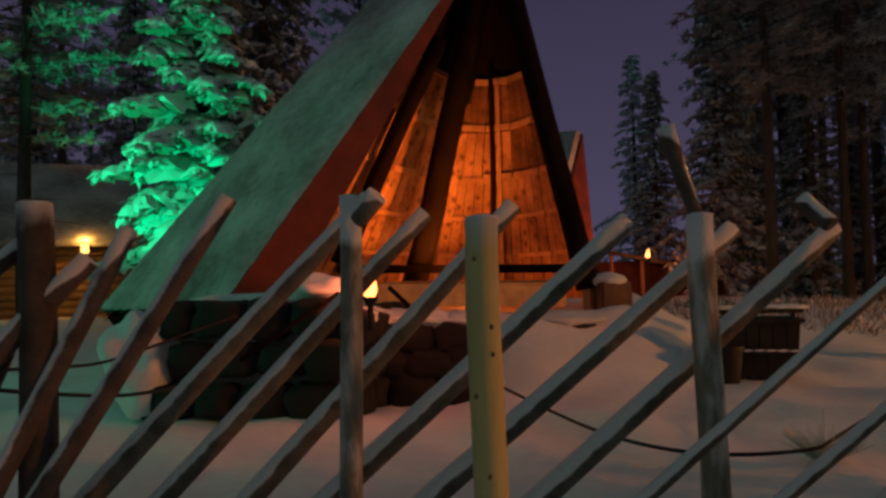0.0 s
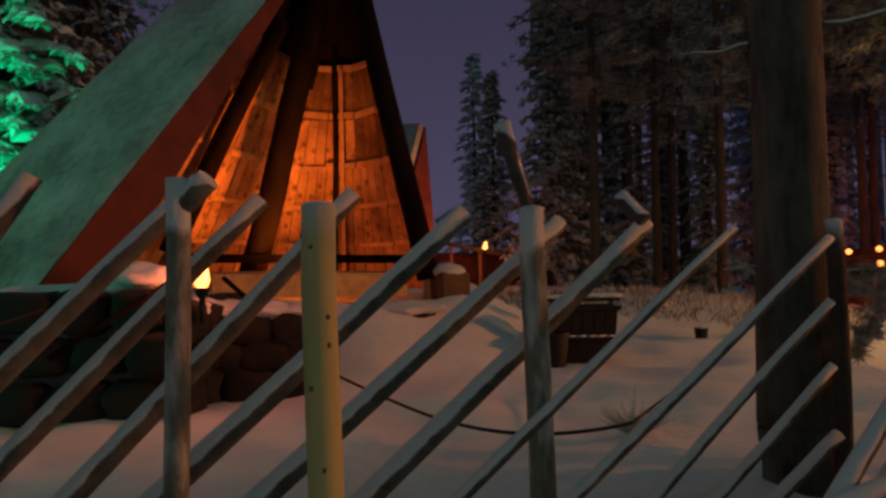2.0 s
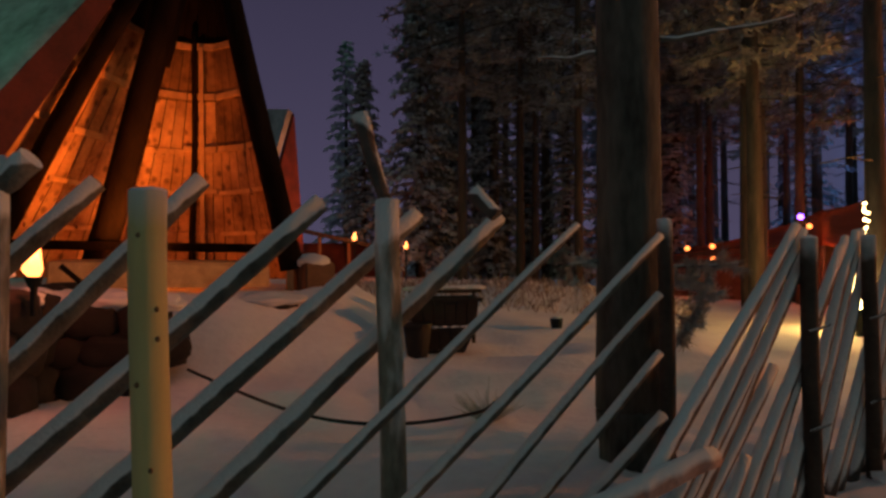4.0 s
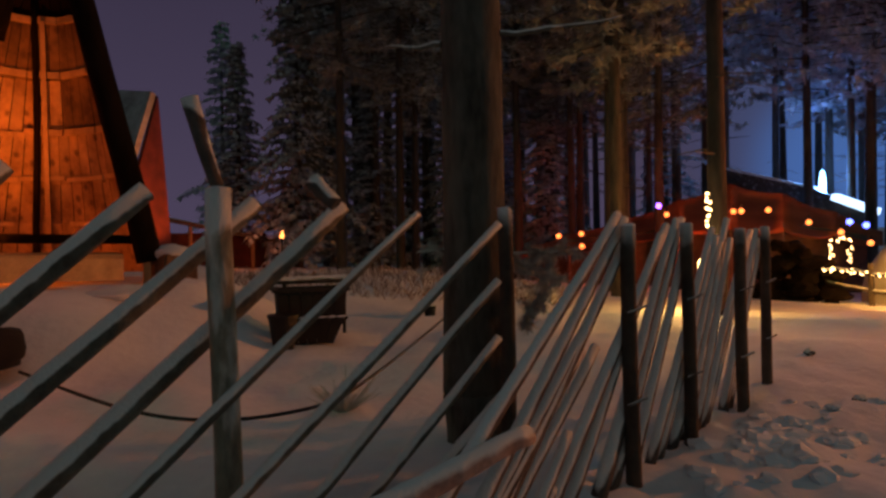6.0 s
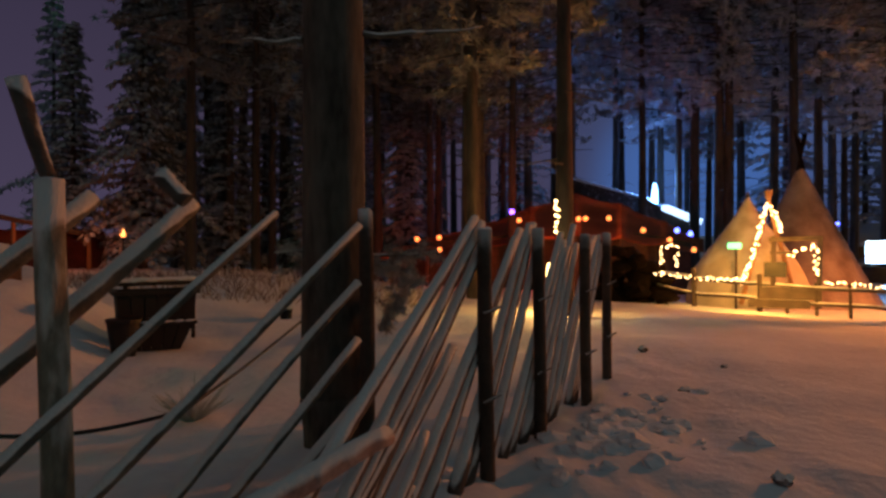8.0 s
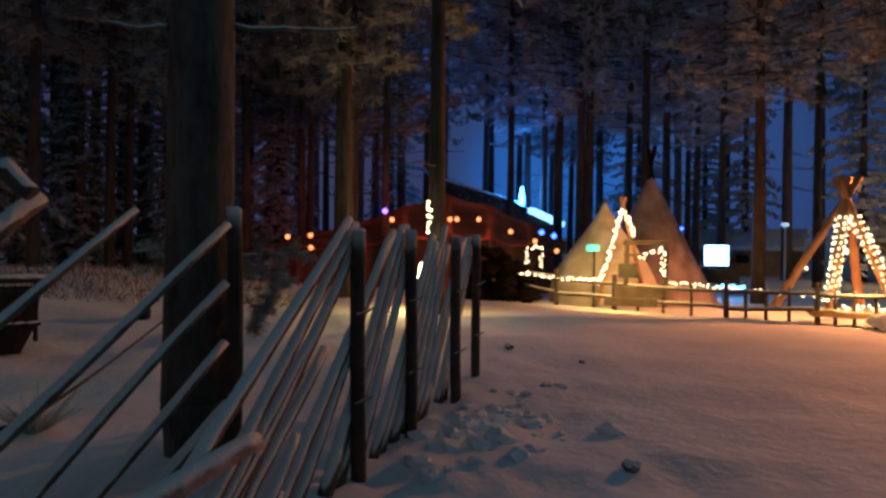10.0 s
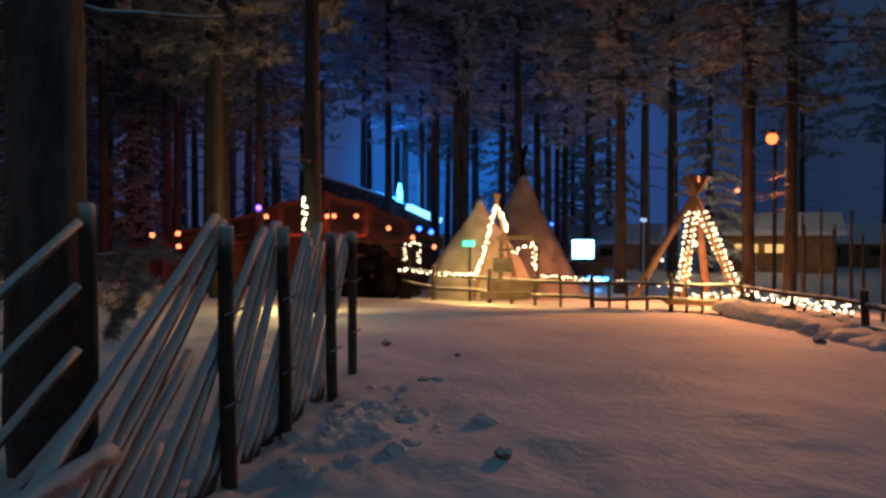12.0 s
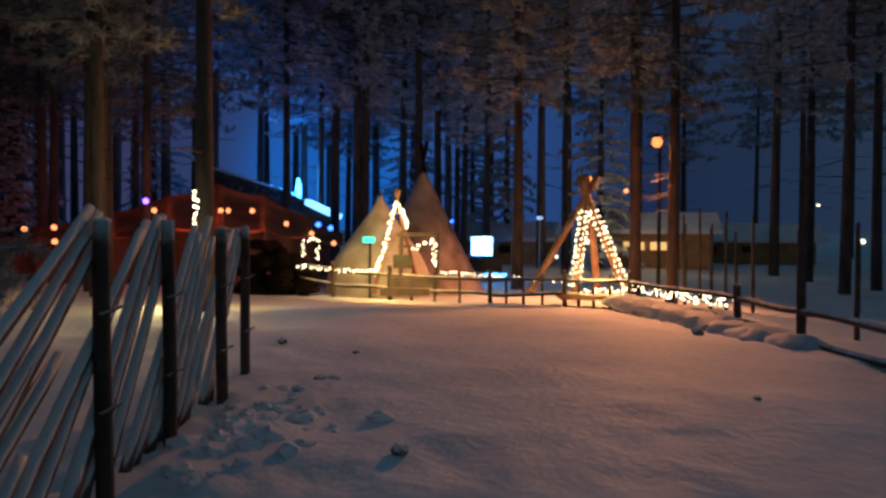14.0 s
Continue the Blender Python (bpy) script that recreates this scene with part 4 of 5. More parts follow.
for i in range(2200):
    az = radians(rnd.uniform(12, 44))
    d = rnd.uniform(14.5, 18)
    x, y = 0.8 + d * math.sin(az), 0.8 + d * math.cos(az)
    z = ground_height(x, y)
    l = rnd.uniform(0.08, 0.26)
    tube(bm, (x, y, z - 0.05), (x + rnd.uniform(-.2, .2), y + rnd.uniform(-.2, .2), z + l), 0.014, 0.006, 3, 1, closed=False)
part("stems", bm, DRYGRASS, bank)

# ---- log cabin at the back ----
cab = thing("log_cabin", "log cabin with snowy roof and a warm wall lantern", "house")
cx, cy, cz = (-10.46, 17.98, 1.93)
ct = 0.38
cm = Matrix.Translation((cx, cy, 0)) @ Matrix.Rotation(ct, 4, "Z")
for k in range(11):
    bm = bmesh.new()
    tube(bm, cm @ Vector((-4.5, 0, 0.5 + 0.2 * k)), cm @ Vector((2.1, 0, 0.5 + 0.2 * k)), 0.11, 0.11, 8, 2)
    part("log", bm, HOUSEWOOD, cab, smooth=True)
bm = bmesh.new()
box(bm, (0, 0, 0), (6.6, 4.5, 2.2), 0, 0.02)
bmesh.ops.transform(bm, matrix=cm @ Matrix.Translation((-1.2, 2.4, 1.5)), verts=bm.verts[:])
part("wall", bm, HOUSEWOOD, cab)
bm = bmesh.new()
slab(bm, [cm @ Vector(v) for v in ((-5, -0.8, 2.55), (2.5, -0.8, 2.55), (2.5, 2.4, 4.9), (-5, 2.4, 4.9))], 0.18)
slab(bm, [cm @ Vector(v) for v in ((-5, 5.4, 2.55), (2.5, 5.4, 2.55), (2.5, 2.4, 4.9), (-5, 2.4, 4.9))], 0.18)
bmesh.ops.recalc_face_normals(bm, faces=bm.faces[:])
part("roof", bm, ROOFSNOW, cab, "snow-covered roof")
lx, ly, lz = (-8.81, 17.46, 2.32)
lan = thing("wall_lantern", "black wall lantern on the cabin wall", "lantern")
bm = bmesh.new()
box(bm, (lx, ly, lz), (0.16, 0.16, 0.26), ct, 0.01)
part("glass", bm, glowing("lantern_glass", (1.0, 0.55, 0.12), 2.5), lan).visible_shadow = False
for dz, w in ((0.15, 0.22), (-0.15, 0.2)):
    bm = bmesh.new()
    box(bm, (lx, ly, lz + dz), (w, w, 0.04), ct, 0.005)
    part("plate", bm, IRON, lan)
bm = bmesh.new()
beam(bm, (lx, ly, lz - 0.16), (lx - 0.1, ly + 0.5, lz - 0.2), 0.03, 0.03)
part("arm", bm, IRON, lan)

# ---- big red tent with its lamps ----
tent = thing("red_marquee", "wide brown-red tent roof lit by small orange lamps", "tent")
RIDGE = [(18.00, 21.75, 1.04), (19.54, 20.41, 1.70), (21.46, 19.18, 2.22), (23.11, 17.99, 2.94), (24.65, 16.74, 3.52), (25.20, 14.93, 3.04), (25.58, 13.21, 2.26), (25.73, 11.75, 1.54)]
EAVE = [(16.12, 19.41, 0.91), (17.15, 17.86, 1.20), (18.12, 16.16, 1.28), (19.18, 14.91, 1.60), (20.10, 13.65, 1.65), (20.90, 12.39, 1.55), (21.57, 11.17, 1.36), (22.54, 10.31, 1.12)]
for k in range(7):
    bm = bmesh.new()
    sub = 6
    pts = [[None] * (sub + 1) for _ in range(sub + 1)]
    for i in range(sub + 1):
        for j in range(sub + 1):
            e = Vector(EAVE[k]).lerp(Vector(EAVE[k + 1]), i / sub)
            r = Vector(RIDGE[k]).lerp(Vector(RIDGE[k + 1]), i / sub)
            p = e.lerp(r, j / sub)
            p.z -= 0.35 * math.sin(math.pi * j / sub) * 0.6 + 0.12 * math.sin(math.pi * i / sub)
            pts[i][j] = bm.verts.new(p)
    for i in range(sub):
        for j in range(sub):
            bm.faces.new((pts[i][j], pts[i + 1][j], pts[i + 1][j + 1], pts[i][j + 1]))
    bmesh.ops.solidify(bm, geom=bm.faces[:], thickness=0.04)
    part("cloth_panel", bm, REDCANVAS, tent, smooth=True)
    bm = bmesh.new()
    e = Vector(EAVE[k])
    tube(bm, (e.x, e.y, ground_height(e.x, e.y) - 0.1), e, 0.06, 0.05, 8, 2)
    part("pole", bm, DARKWOOD, tent)
    bm = bmesh.new()
    e2, back_z = Vector(EAVE[k + 1]), 0.0
    off = Vector((1.6, 1.2, 0))
    slab(bm, (Vector((e.x, e.y, -0.6)) + off, Vector((e2.x, e2.y, -0.6)) + off, e2 + off + Vector((0, 0, 0.3)), e + off + Vector((0, 0, 0.3))), 0.06)
    part("wall_cloth", bm, DARKWOOD, tent)


def small_lamp(place, r, mat, name="tent_lamp", label="small orange lamp hanging at the tent's edge", group="lamps of the red tent"):
    ob = thing(name, label, "lamp", group)
    bm = bmesh.new()
    bmesh.ops.create_icosphere(bm, subdivisions=2, radius=r, matrix=Matrix.Translation(place))
    part("bulb", bm, mat, ob, smooth=True)
    bm = bmesh.new()
    tube(bm, Vector(place) + Vector((0, 0, r)), Vector(place) + Vector((0, 0, r + 0.12)), 0.03, 0.03, 6, 1)
    part("socket", bm, IRON, ob)
    return ob


for p in ((16.22, 17.36, 1.53), (16.76, 16.85, 1.59), (18.57, 14.87, 2.16), (19.74, 13.30, 2.20), (20.26, 12.48, 2.21), (20.80, 11.55, 1.81),
          (21.18, 10.83, 1.50), (21.50, 10.18, 1.18), (16.62, 16.68, 1.18), (19.78, 13.05, 2.20)):
    small_lamp(p, 0.085, REDBULB)
for p, m in (((17.87, 14.60, 2.41), VIOLET), ((21.10, 10.55, 1.79), BLUEBULB), ((21.28, 10.19, 1.68), BLUEBULB), ((35.89, 9.96, 2.32), BLUEBULB)):
    small_lamp(p, 0.09, m, "blue_lamp", "small blue lamp by the tent", "blue lamps")

# floodlit panel and slope behind the tent
flood = thing("flood_light", "tall bright blue-white floodlight on a mast in the wood", "light")
qx, qy, qz = (32.90, 17.55, 3.77)
bm = bmesh.new()
lump(bm, (qx, qy, qz), (0.15, 0.15, 0.75), 1, 3, 0.1)
part("tube", bm, BLUEWHITE, flood, smooth=True).visible_shadow = False
bm = bmesh.new()
tube(bm, (qx, qy, ground_height(qx, qy) - .2), (qx, qy, qz - 0.7), 0.08, 0.08, 8, 2)
part("mast", bm, IRON, flood)
slope = thing("pitched_roof", "snowy roof edge with the blue-white floodlight painted on as glow", "roof")
a, b = Vector((32.25, 16.66, 3.19)), Vector((32.03, 14.81, 2.43))
c, d = Vector((32.38, 22.26, 5.00)), Vector((32.79, 17.76, 3.62))
bm = bmesh.new()
beam(bm, a, b, 0.5, 0.28)
# floodlight on the snowy edge put in as emission
part("lit_edge", bm, glowing("painted_floodlight_glow", (0.5, 0.75, 1.0), 2.0), slope)
bm = bmesh.new()
beam(bm, c, d, 0.4, 0.2)
part("edge", bm, SNOW, slope)
bm = bmesh.new()
slab(bm, (c, d, b, b + Vector((0, 0, -3.5)), c + Vector((0, 0, -5.5))), 0.2)
part("wall", bm, DARKWOOD, slope)

# dark stacked shape between tent and fence: covered sledge stack
stack = thing("covered_stack", "dark covered stack of timber beside the tents", "stack")
qx, qy, qz = (17.54, 10.21, 0.89)
rnd = random.Random(19)
for k in range(34):
    bm = bmesh.new()
    z = rnd.uniform(0, 1.6)
    lump(bm, (qx + rnd.uniform(-.5, .9), qy + rnd.uniform(-1.0, 1.0) * (1.15 - z * 0.35), z - 0.4), (rnd.uniform(.22, .42), rnd.uniform(.25, .5), rnd.uniform(.14, .28)), k * 2.1, 2, 0.5)
    part("block", bm, BLACKWOOD, stack)

# ---- tents with strings of lights ----


def string_lights(name, label, points, n, r=0.028, mat=None, seed=1, loose=0.05):
    rnd = random.Random(seed)
    ob = thing(name, label, "string lights")
    pts = [Vector(p) for p in points]
    lens = [(b - a).length for a, b in zip(pts, pts[1:])]
    total = sum(lens)
    bm, wire = bmesh.new(), bmesh.new()
    before = None
    for i in range(n):
        s = total * (i + 0.5) / n
        k = 0
        while k < len(lens) - 1 and s > lens[k]:
            s -= lens[k]
            k += 1
        p = pts[k].lerp(pts[k + 1], s / lens[k]) + Vector((rnd.uniform(-1, 1), rnd.uniform(-1, 1), rnd.uniform(-1, 1))) * loose
        bmesh.ops.create_icosphere(bm, subdivisions=1, radius=r * rnd.uniform(0.7, 1.2), matrix=Matrix.Translation(p))
        if before:
            tube(wire, before, p, 0.006, 0.006, 4, 1, closed=False)
        before = p
    b = part("light_chain", bm, mat or BULB, ob)
    b["kind"] = "stuff"
    part("wire", wire, IRON, ob)
    return ob


def canvas_cone(parent, name, base, apex_p, radius, sides, mat, sag=0.08, squash=1.0):
    bm = bmesh.new()
    rows = 10
    last = None
    for i in range(rows + 1):
        f = i / rows
        ring = []
        for k in range(sides):
            a = 2 * math.pi * k / sides
            r = radius * (1 - f) * (1 - sag * math.sin(math.pi * f)) + 0.05
            r *= 1 + 0.035 * math.cos(a * sides / 2) * (1 - f) + 0.02 * noise.noise(Vector((math.cos(a) * 2, math.sin(a) * 2, f * 4)))
            c = Vector(base).lerp(Vector(apex_p), f)
            ring.append(bm.verts.new((c.x + r * math.cos(a), c.y + r * math.sin(a) * squash, c.z)))
        if last:
            for k in range(sides):
                bm.faces.new((last[k], last[(k + 1) % sides], ring[(k + 1) % sides], ring[k]))
        last = ring
    return part(name, bm, mat, parent, smooth=True)


low = thing("canvas_tent", "low cream canvas tent with a green lit sign", "tent")
bx3, by3, _ = (20.24, 8.05, 0.35)
canvas_cone(low, "cloth", (bx3, by3, -0.5), (bx3, by3, 2.64), 1.5, 24, CANVAS, -0.42)
bm = bmesh.new()
tube(bm, (bx3, by3, 1.5), (bx3, by3, 2.81), 0.05, 0.04, 8, 1)
part("pole", bm, DARKWOOD, low)
lavvu = thing("lavvu_tent", "tall blotchy hide lavvu with dark crossed poles on top", "tent")
bx4, by4, _ = (23.06, 7.56, 0.24)
az = 3.74
canvas_cone(lavvu, "cloth", (bx4, by4, -0.5), (bx4, by4, az), 2.1, 28, PINKCANVAS, 0.04)
rnd = random.Random(3)
for k in range(9):
    a = k * 0.7
    bm = bmesh.new()
    tube(bm, (bx4 + 0.12 * math.cos(a), by4 + 0.12 * math.sin(a), az - 0.3), (bx4 - 0.16 * math.cos(a), by4 - 0.16 * math.sin(a), az + rnd.uniform(0.7, 1.15)), 0.045, 0.03, 6, 1)
    part("tent_pole", bm, BLACKWOOD, lavvu)
# lit sign on the low tent
sign = thing("exit_sign", "small glowing green sign by the tent door", "sign")
s0 = Vector((18.35, 7.65, 1.31))
bm = bmesh.new()
box(bm, s0, (0.06, 0.34, 0.16), 0.25, 0.01)
part("panel", bm, GREENSIGN, sign)
bm = bmesh.new()
beam(bm, (s0.x + 0.1, s0.y, -0.4), (s0.x + 0.1, s0.y, s0.z + 0.1), 0.05, 0.05)
part("post", bm, DARKWOOD, sign)
# A-frame entrance
arch = thing("entrance_frame", "A-shaped pole frame wrapped in warm string lights", "frame")
A, L, Rr = (18.25, 6.79, 2.44), (18.04, 7.36, -0.15), (19.12, 6.41, -0.20)
M = Vector(A).lerp(Vector(Rr), 0.36)
for a, b in ((L, A), (Rr, A)):
    bm = bmesh.new()
    tube(bm, a, Vector(b) + (Vector(b) - Vector(a)) * 0.09, 0.06, 0.045, 8, 3, 0.01)
    part("pole", bm, LOG, arch)
string_lights("string_lights", "warm white string lights wound round the entrance frame", [(17.86, 7.26, 0.38), (17.96, 7.01, 1.23), (18.05, 6.75, 2.33), (18.20, 6.62, 2.08), (18.35, 6.51, 1.62)], 80, 0.030, seed=2)
gate = thing("wooden_gate", "rustic wooden gate frame with a dark board", "gate")
for p0, p1, w in (((17.72, 6.50, -0.10), (17.72, 6.48, 1.54), 0.09), ((18.01, 5.59, -0.13), (18.02, 5.57, 1.47), 0.09), ((17.68, 6.59, 1.45), (18.03, 5.52, 1.49), 0.11),
                  ((17.70, 6.56, 1.15), (17.87, 6.06, 1.15), 0.07), ((17.53, 6.72, 0.20), (17.93, 5.52, 0.21), 0.3), ((17.44, 6.96, -0.05), (17.77, 5.70, -0.04), 0.2)):
    bm = bmesh.new()
    beam(bm, p0, p1, 0.09, w)
    part("timber", bm, DARKWOOD, gate)
bm = bmesh.new()
s0 = Vector((17.64, 6.42, 0.75))
box(bm, s0, (0.05, 0.48, 0.36), 0.25, 0.01)
part("board", bm, IRON, gate)
string_lights("string_lights", "warm white string lights on the gate", [(17.63, 6.13, 1.10), (17.80, 5.60, 1.32), (17.81, 5.57, 0.60)], 28, 0.028, seed=3)
string_lights("string_lights", "warm white string lights in an upright loop", [(18.40, 9.69, 0.56), (18.40, 9.68, 1.29), (18.59, 9.31, 1.31), (18.59, 9.31, 0.69)], 36, 0.026, seed=4)
string_lights("string_lights", "warm white string lights lying along the low rail", [(17.78, 9.78, 0.58), (17.74, 8.77, 0.54), (17.61, 7.87, 0.47), (17.51, 7.06, 0.49)], 46, 0.026, seed=5)
string_lights("string_lights", "warm white string lights lying along the low rail", [(17.95, 5.45, 0.48), (18.49, 4.51, 0.38), (18.91, 3.36, 0.31), (19.04, 2.33, 0.23)], 48, 0.026, seed=6)
string_lights("string_lights", "warm white string lights heaped on the snowy rail", [(18.62, 0.62, 0.22), (17.60, -0.04, 0.16), (16.26, -0.68, 0.13), (15.19, -1.27, 0.20)], 90, 0.028, seed=7, loose=0.12)
string_lights("string_lights", "blue-white string lights beyond the rail", [(26.55, 6.07, -0.01), (26.69, 5.32, -0.04)], 20, 0.05, BLUEWHITE, seed=8)

# log tripod
tri = thing("log_tripod", "tall tripod of peeled logs wound with string lights", "frame")
top = Vector((19.58, 1.83, 2.58))
LEGS = [(19.52, 3.33, -0.02), (18.96, 2.08, 0.01), (19.72, 0.74, 0.04), (21.59, 1.59, 0.09)]
for p in LEGS:
    bm = bmesh.new()
    tube(bm, (p[0], p[1], p[2] - 0.1), top + (top - Vector(p)) * 0.2, 0.11, 0.08, 10, 5, 0.02)
    part("log", bm, LOG, tri, smooth=True)
rnd = random.Random(8)
for k, (p, n) in enumerate(((LEGS[1], 84), (LEGS[2], 84))):
    p = Vector(p)
    pts = []
    for i in range(100):
        f = 0.04 + 0.82 * i / 99
        c = p.lerp(top, f)
        a = i * 0.9
        pts.append(c + Vector((0.14 * math.cos(a), 0.14 * math.sin(a), 0)))
    string_lights("string_lights", "warm white string lights wound round a tripod log", pts, n, 0.029, seed=20 + k, loose=0.02)
string_lights("string_lights", "warm white string lights round the foot of the tripod", [(18.55, 2.13, -0.06), (18.90, 1.44, 0.04), (19.12, 0.66, 0.12)], 44, 0.026, seed=31, loose=0.08)
deck = thing("low_deck", "low wooden deck under the tripod", "platform")
for k in range(5):
    bm = bmesh.new()
    beam(bm, Vector((18.23, 2.36, -0.10)) + Vector((0.28 * k, 0.06 * k, 0)), Vector((18.32, 0.62, -0.08)) + Vector((0.28 * k, 0.06 * k, 0)), 0.25, 0.12)
    part("board", bm, LOG, deck)

# street lamps and trunks
sl = thing("street_lamp", "orange sodium street lamp on a tall pole", "street lamp")
qx, qy, qz = (22.60, -0.08, 4.37)
bm = bmesh.new()
bmesh.ops.create_icosphere(bm, subdivisions=3, radius=0.16, matrix=Matrix.Translation((qx, qy, qz)))
part("bulb", bm, SODIUM, sl, smooth=True).visible_shadow = False
bm = bmesh.new()
tube(bm, (qx + 0.35, qy - 0.1, -0.6), (qx + 0.35, qy - 0.1, qz + 0.2), 0.06, 0.05, 8, 3)
tube(bm, (qx + 0.35, qy - 0.1, qz + 0.2), (qx, qy, qz + 0.2), 0.04, 0.04, 8, 1)
part("pole", bm, IRON, sl)
bm = bmesh.new()
tube(bm, (qx, qy, qz + 0.14), (qx, qy, qz + 0.26), 0.22, 0.08, 12, 1)
part("hood", bm, IRON, sl)
sl2 = thing("street_lamp", "warm street lamp farther off", "street lamp")
qx, qy, qz = (39.11, 0.94, 4.09)
bm = bmesh.new()
bmesh.ops.create_icosphere(bm, subdivisions=3, radius=0.13, matrix=Matrix.Translation((qx, qy, qz)))
part("bulb", bm, REDBULB, sl2, smooth=True).visible_shadow = False
bm = bmesh.new()
tube(bm, (qx + 0.2, qy - .3, -0.6), (qx + 0.1, qy - .3, qz), 0.07, 0.06, 8, 3)
part("pole", bm, IRON, sl2)
sl3 = thing("street_lamp", "slim white-topped lamp post in the distance", "street lamp")
qx, qy, qz = (34.82, 5.10, 2.46)
bm = bmesh.new()
tube(bm, (qx, qy, -0.6), (qx, qy, qz), 0.05, 0.05, 8, 3)
part("pole", bm, SNOW, sl3)
bm = bmesh.new()
box(bm, (qx, qy, qz), (0.3, 0.3, 0.16), 0, 0.03)
part("head", bm, glowing("pale_lamp", (0.7, 0.75, 0.8), 0.8), sl3)
for p, r in (((41.04, 3.09, 1.28), 0.16), ((37.56, -10.11, 1.41), 0.13), ((44.86, -9.92, 3.52), 0.1), ((40.89, 4.87, 0.36), 0.1)):
    small_lamp(p, r, glowing("far_lamp", (1.0, 0.7, 0.35), 3), "far_lamp", "far warm lamp among the trees", "far lamps")

# lit board
lb = thing("lit_board", "bright blue-white lit information board", "sign")
s0 = Vector((25.53, 6.02, 1.10))
bm = bmesh.new()
box(bm, s0, (0.12, 0.78, 0.70), 0.2, 0.02)
part("panel", bm, SCREEN, lb)
bm = bmesh.new()
box(bm, s0 + Vector((0.05, -0.1, -0.72)), (0.4, 1.3, 0.5), 0.2, 0.03)
part("base", bm, IRON, lb)
for dy in (-0.3, 0.3):
    bm = bmesh.new()
    tube(bm, (s0.x + 0.08, s0.y + dy, -0.7), (s0.x + 0.08, s0.y + dy, s0.z), 0.05, 0.05, 8, 1)
    part("leg", bm, IRON, lb)

# far houses
for (p, w, h, lit) in (((47.11, -1.2, -0.27), 6, 2.3, 1), ((55.0, -7.5, 0.26), 9, 1.6, 0), ((48.37, 9.07, -0.49), 6, 1.7, 0)):
    ho = thing("house", "far low house with a snow-covered roof", "house")
    z0 = ground_height(p[0], p[1])
    bm = bmesh.new()
    box(bm, (p[0], p[1], z0 + h / 2), (3.0, w, h), -0.1, 0.02)
    part("wall", bm, HOUSEWOOD, ho)
    bm = bmesh.new()
    slab(bm, ((p[0] - 2.2, p[1] - w / 2 - .5, z0 + h - .1), (p[0] - 2.2, p[1] + w / 2 + .5, z0 + h - .1), (p[0] + 0.2, p[1] + w / 2 + .5, z0 + h + 1.1), (p[0] + 0.2, p[1] - w / 2 - .5, z0 + h + 1.1)), 0.25)
    bmesh.ops.recalc_face_normals(bm, faces=bm.faces[:])
    part("roof", bm, SNOW, ho, "thick snow on the roof")
    for k in range(3):
        bm = bmesh.new()
        box(bm, (p[0] - 1.53, p[1] + w * (k - 1) * 0.28, z0 + h * 0.62), (0.08, 1.3 if lit else 0.8, 0.5), -0.1, 0.01)
        part("window", bm, WINDOWGLOW if lit else IRON, ho)

# candle lantern behind the fence
cl = thing("snow_lantern", "bright burning lantern standing in the snow", "lantern")
qx, qy, qz = (11.09, 8.01, 0.73)
bm = bmesh.new()
lump(bm, (qx, qy, qz), (0.13, 0.13, 0.34), 4, 3, 0.3)
part("flame", bm, glowing("yellow_flame", (1.0, 0.66, 0.22), 14), cl, smooth=True).visible_shadow = False
bm = bmesh.new()
tube(bm, (qx, qy, ground_height(qx, qy) - 0.05), (qx, qy, qz - 0.22), 0.11, 0.11, 12, 2)
part("holder", bm, IRON, cl)
string_lights("string_lights", "few warm bulbs hung on the pine trunk", [(11.20, 8.05, 1.57), (11.23, 8.02, 1.89), (11.21, 8.04, 2.19)], 10, 0.03, seed=41, loose=0.03)

# ---- rail fence along the field ----
rail = thing("rail_fence", "dark rail fence with snow along its lower rail", "fence")
RP = [(18.22, 10.02, 0.16), (17.70, 8.40, -0.03), (17.72, 6.78, -0.11), (18.06, 4.14, -0.20), (18.34, 2.26, -0.16), (18.32, 0.66, -0.18), (13.79, -1.16, -0.16), (11.46, -1.66, -0.14), (8.62, -2.13, -0.08), (7.30, -2.61, -0.15)]
for i, p in enumerate(RP):
    h = 0.75 if i < 7 else 1.65
    bm = bmesh.new()
    tube(bm, (p[0], p[1], p[2] - 0.3), (p[0] - 0.02, p[1] + 0.02, p[2] + h), 0.065, 0.06, 10, 4, 0.01)
    part("post", bm, DARKWOOD, rail)
    if i + 1 < len(RP):
        q = RP[i + 1]
        for z in (0.12, 0.5):
            bm = bmesh.new()
            tube(bm, (p[0], p[1], p[2] + z), (q[0], q[1], q[2] + z + 0.02), 0.055, 0.05, 9, 6, 0.02)
            part("rail", bm, DARKWOOD, rail)
for i in range(2, 6):   # thin pickets between the posts
    for f in (0.22, 0.45, 0.7):
        q = Vector(RP[i]).lerp(Vector(RP[i + 1]), f) if i < 5 else None
        if q is None:
            continue
        bm = bmesh.new()
        tube(bm, (q.x, q.y, q.z - 0.2), (q.x, q.y + 0.02, q.z + 0.55 + 0.15 * f), 0.04, 0.035, 8, 2, 0.006)
        part("picket", bm, DARKWOOD, rail)
bed = thing("snow_heap", "snow heaped along the foot of the rail fence", "snow", kind="stuff")
bm = bmesh.new()
for i in range(14):
    f = i / 13
    p = Vector(RP[5]).lerp(Vector(RP[7]), f)
    lump(bm, (p.x - 0.3, p.y + 0.15, p.z + 0.02), (0.55, 0.45, 0.2), i * 1.3, 3, 0.4)
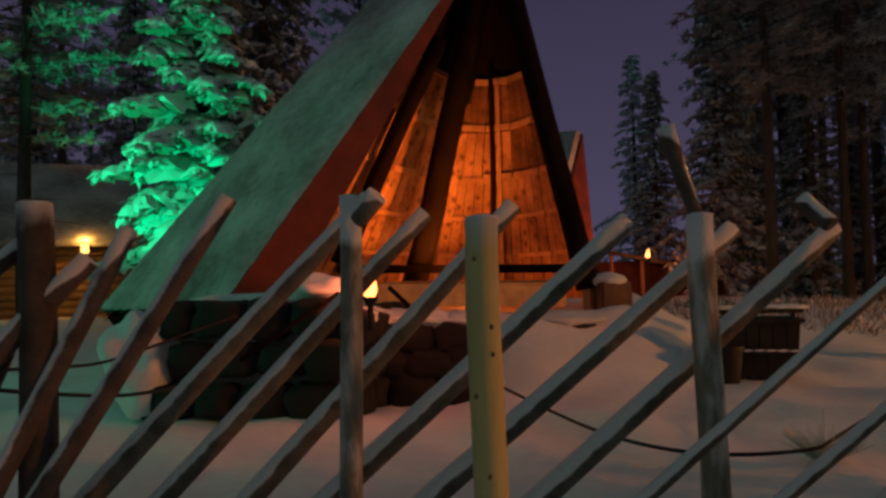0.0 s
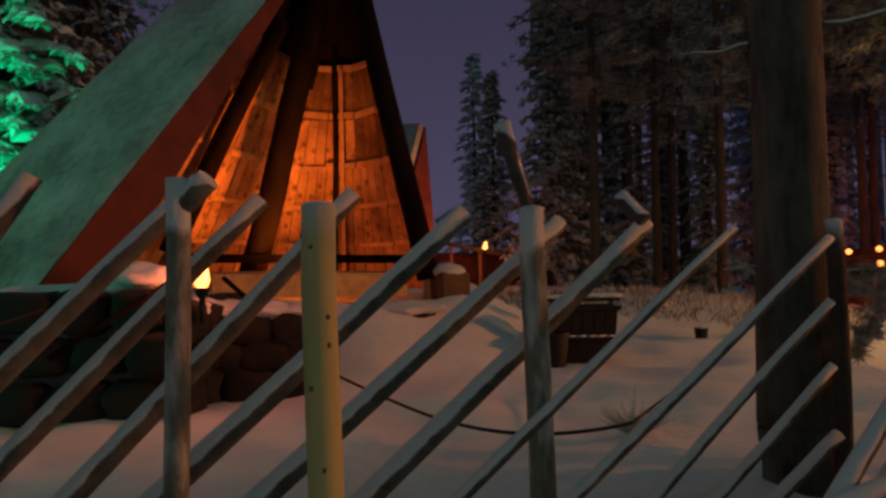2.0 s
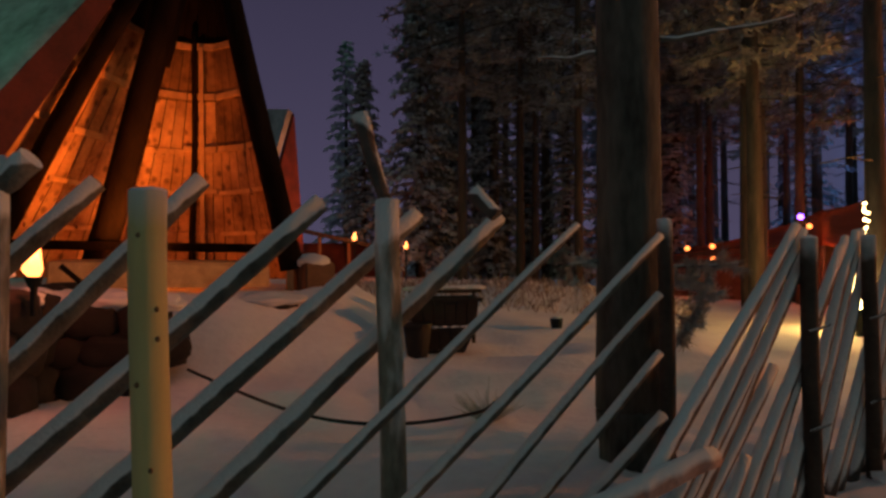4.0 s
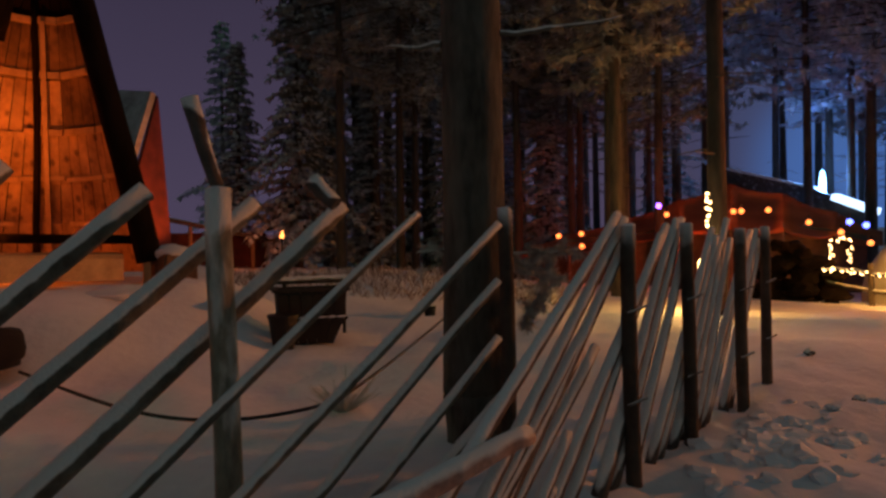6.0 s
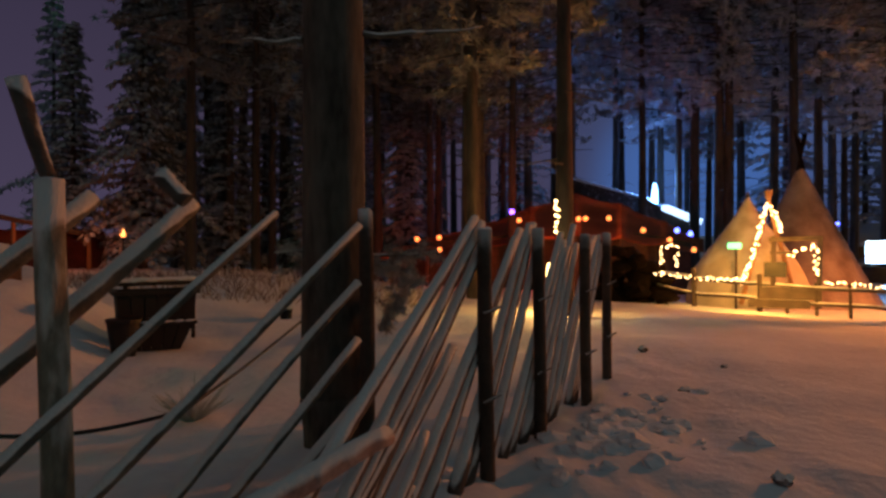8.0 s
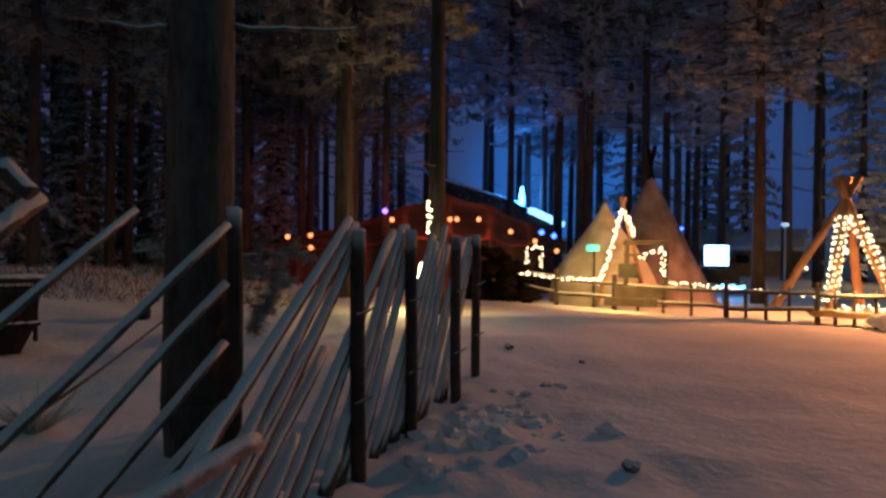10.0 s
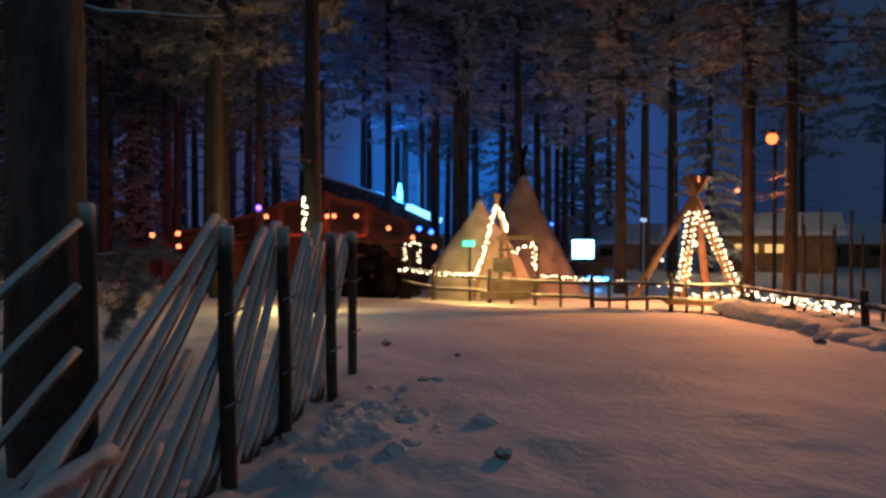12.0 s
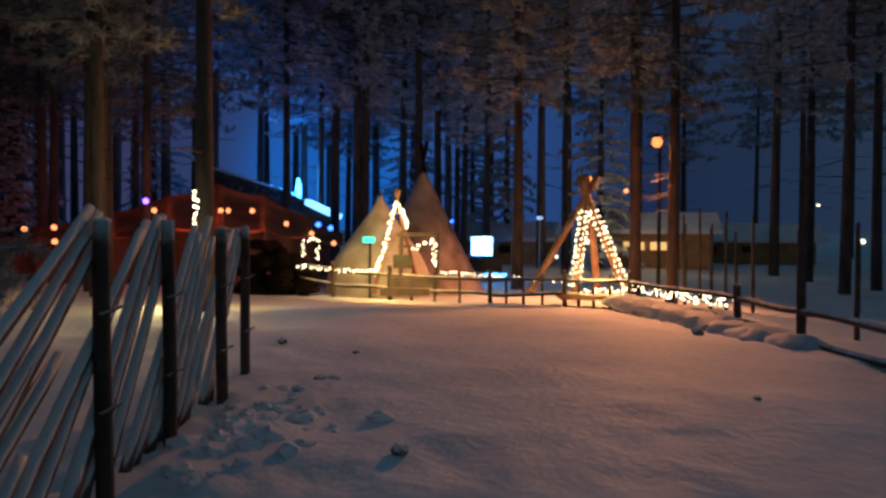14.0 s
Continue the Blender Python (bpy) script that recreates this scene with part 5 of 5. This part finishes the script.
part("heap", bm, SNOW, bed, smooth=True)
# slim stakes beyond the rail
rnd = random.Random(6)
STAKES = [((21.06, -0.79, 0.11), 2.0), ((20.03, -1.12, 0.14), 2.1), ((17.98, -1.51, 0.15), 1.9), ((15.97, -1.45, 0.04), 1.2), ((17.89, -2.08, 0.08), 1.9), ((12.16, -2.56, -0.06), 1.7), ((22.98, -1.75, 0.10), 1.8), ((19.43, -1.69, 0.0), 1.8),
          ((19.49, -1.93, 0.0), 1.6), ((19.60, -2.35, -0.1), 2.0), ((19.14, -0.69, 0.0), 1.8), ((19.32, -1.32, 0.0), 1.7), ((20.33, -4.97, -0.2), 1.6)]
for p, h in STAKES:
    st = thing("stake", "slim dark stake standing in the snow", "stake", "stakes beyond the rail")
    bm = bmesh.new()
    tube(bm, (p[0], p[1], p[2] - 0.4), (p[0], p[1] + 0.02, p[2] + h), 0.04, 0.03, 8, 3, 0.01)
    part("shaft", bm, DARKWOOD, st)

# clods on the trodden field
CLODS = [((4.98, 2.01, 0.03), 0.055), ((11.95, -0.34, -0.10), 0.09), ((7.19, -0.38, 0.00), 0.03), ((8.32, 3.72, 0.00), 0.04), ((8.63, 4.86, 0.00), 0.06), ((6.78, 3.44, 0.00), 0.05)]
for p, r in CLODS:
    cl = thing("snow_clod", "small dark clod on the trodden snow", "clod", "clods on the field")
    bm = bmesh.new()
    lump(bm, (p[0], p[1], ground_height(p[0], p[1]) + r * 0.4), (r, r, r * 0.7), r * 90, 2, 0.5)
    part("lump", bm, DRYGRASS, cl)

# ---- a low needled branch of the old pine ----
rnd = random.Random(52)
for a, b, n in (((3.67, 4.32, 1.26), (4.37, 4.34, 1.12), 50), ((3.55, 4.35, 1.29), (3.35, 4.59, 1.28), 6), ((4.35, 4.36, 1.12), (4.13, 4.42, 0.76), 40), ((3.94, 4.31, 1.26), (4.55, 4.30, 1.28), 24)):
    a, b = Vector(a), Vector(b)
    bm = bmesh.new()
    tube(bm, a, b, 0.016, 0.006, 6, 4, 0.01)
    limb = part("branch", bm, POLE, big, smooth=True)
    verts, faces = [], []
    for i in range(n):
        c = a.lerp(b, 0.25 + 0.75 * (i + rnd.random()) / n) + Vector((rnd.gauss(0, .03), rnd.gauss(0, .03), rnd.gauss(-.02, .04)))
        for k in range(36):
            d = Vector((rnd.gauss(0, 1), rnd.gauss(0, 1), rnd.gauss(-0.1, 0.7))).normalized() * rnd.uniform(0.04, 0.085)
            cr = d.cross(Vector((rnd.random(), rnd.random(), 1))).normalized() * 0.006
            q = len(verts)
            verts += [c + cr, c - cr, c + d]
            faces.append((q, q + 1, q + 2))
    me = bpy.data.meshes.new("needle_spray")
    me.from_pydata(verts, [], faces)
    me.materials.append(NEEDLE_FROST)
    ob = new("needle_spray", me)
    ob.parent = limb

# ---- small things round the tipi ----
plank = thing("snowy_plank", "low dark plank with snow beside the tub", "plank")
bm = bmesh.new()
beam(bm, (4.23, 10.10, 0.81), (5.28, 9.96, 0.81), 0.3, 0.05)
part("board", bm, TUBWOOD, plank)
a, b = Vector((4.23, 10.10, 0.83)), Vector((5.28, 9.96, 0.84))
bm = bmesh.new()
for i in range(9):
    p = a.lerp(b, (i + 0.5) / 9)
    lump(bm, (p.x, p.y, p.z + 0.02), (0.16, 0.15, 0.035), i * 2.7, 3, 0.4)
part("snow_cap", bm, SNOW, plank, smooth=True)["kind"] = "stuff"
for k in (0.08, 0.92):
    p = a.lerp(b, k)
    bm = bmesh.new()
    tube(bm, (p.x, p.y, ground_height(p.x, p.y) - 0.1), (p.x, p.y, p.z - 0.04), 0.03, 0.03, 8, 2)
    part("leg", bm, TUBWOOD, plank)
px, py, pz = (7.55, 11.37, 0.71)
pot = thing("small_pot", "small dark pot standing on the snow", "pot")
bm = bmesh.new()
tube(bm, (px, py, ground_height(px, py) - 0.05), (px, py, ground_height(px, py) + 0.2), 0.09, 0.12, 14, 3)
part("body", bm, IRON, pot, smooth=True)
bm = bmesh.new()
lump(bm, (px, py, ground_height(px, py) + 0.2), (0.11, 0.11, 0.05), 3, 2, 0.3)
part("snow_cap", bm, SNOW, pot, smooth=True)

# broken crust beside the foot of the side fence
crust = thing("snow_crust", "broken lumps of trodden snow beside the fence", "snow", kind="stuff")
rnd = random.Random(66)
bm = bmesh.new()
for i in range(60):
    f = rnd.random()
    x, y = 3.9 + 2.2 * f + rnd.gauss(0.25, 0.28), 3.0 + 0.75 * f - abs(rnd.gauss(0.1, 0.3))
    r = rnd.uniform(0.03, 0.11)
    lump(bm, (x, y, ground_height(x, y)), (r, r * rnd.uniform(0.7, 1.2), r * rnd.uniform(0.35, 0.7)), i * 1.9, 2, 0.6)
part("lump", bm, SNOW, crust)["kind"] = "stuff"
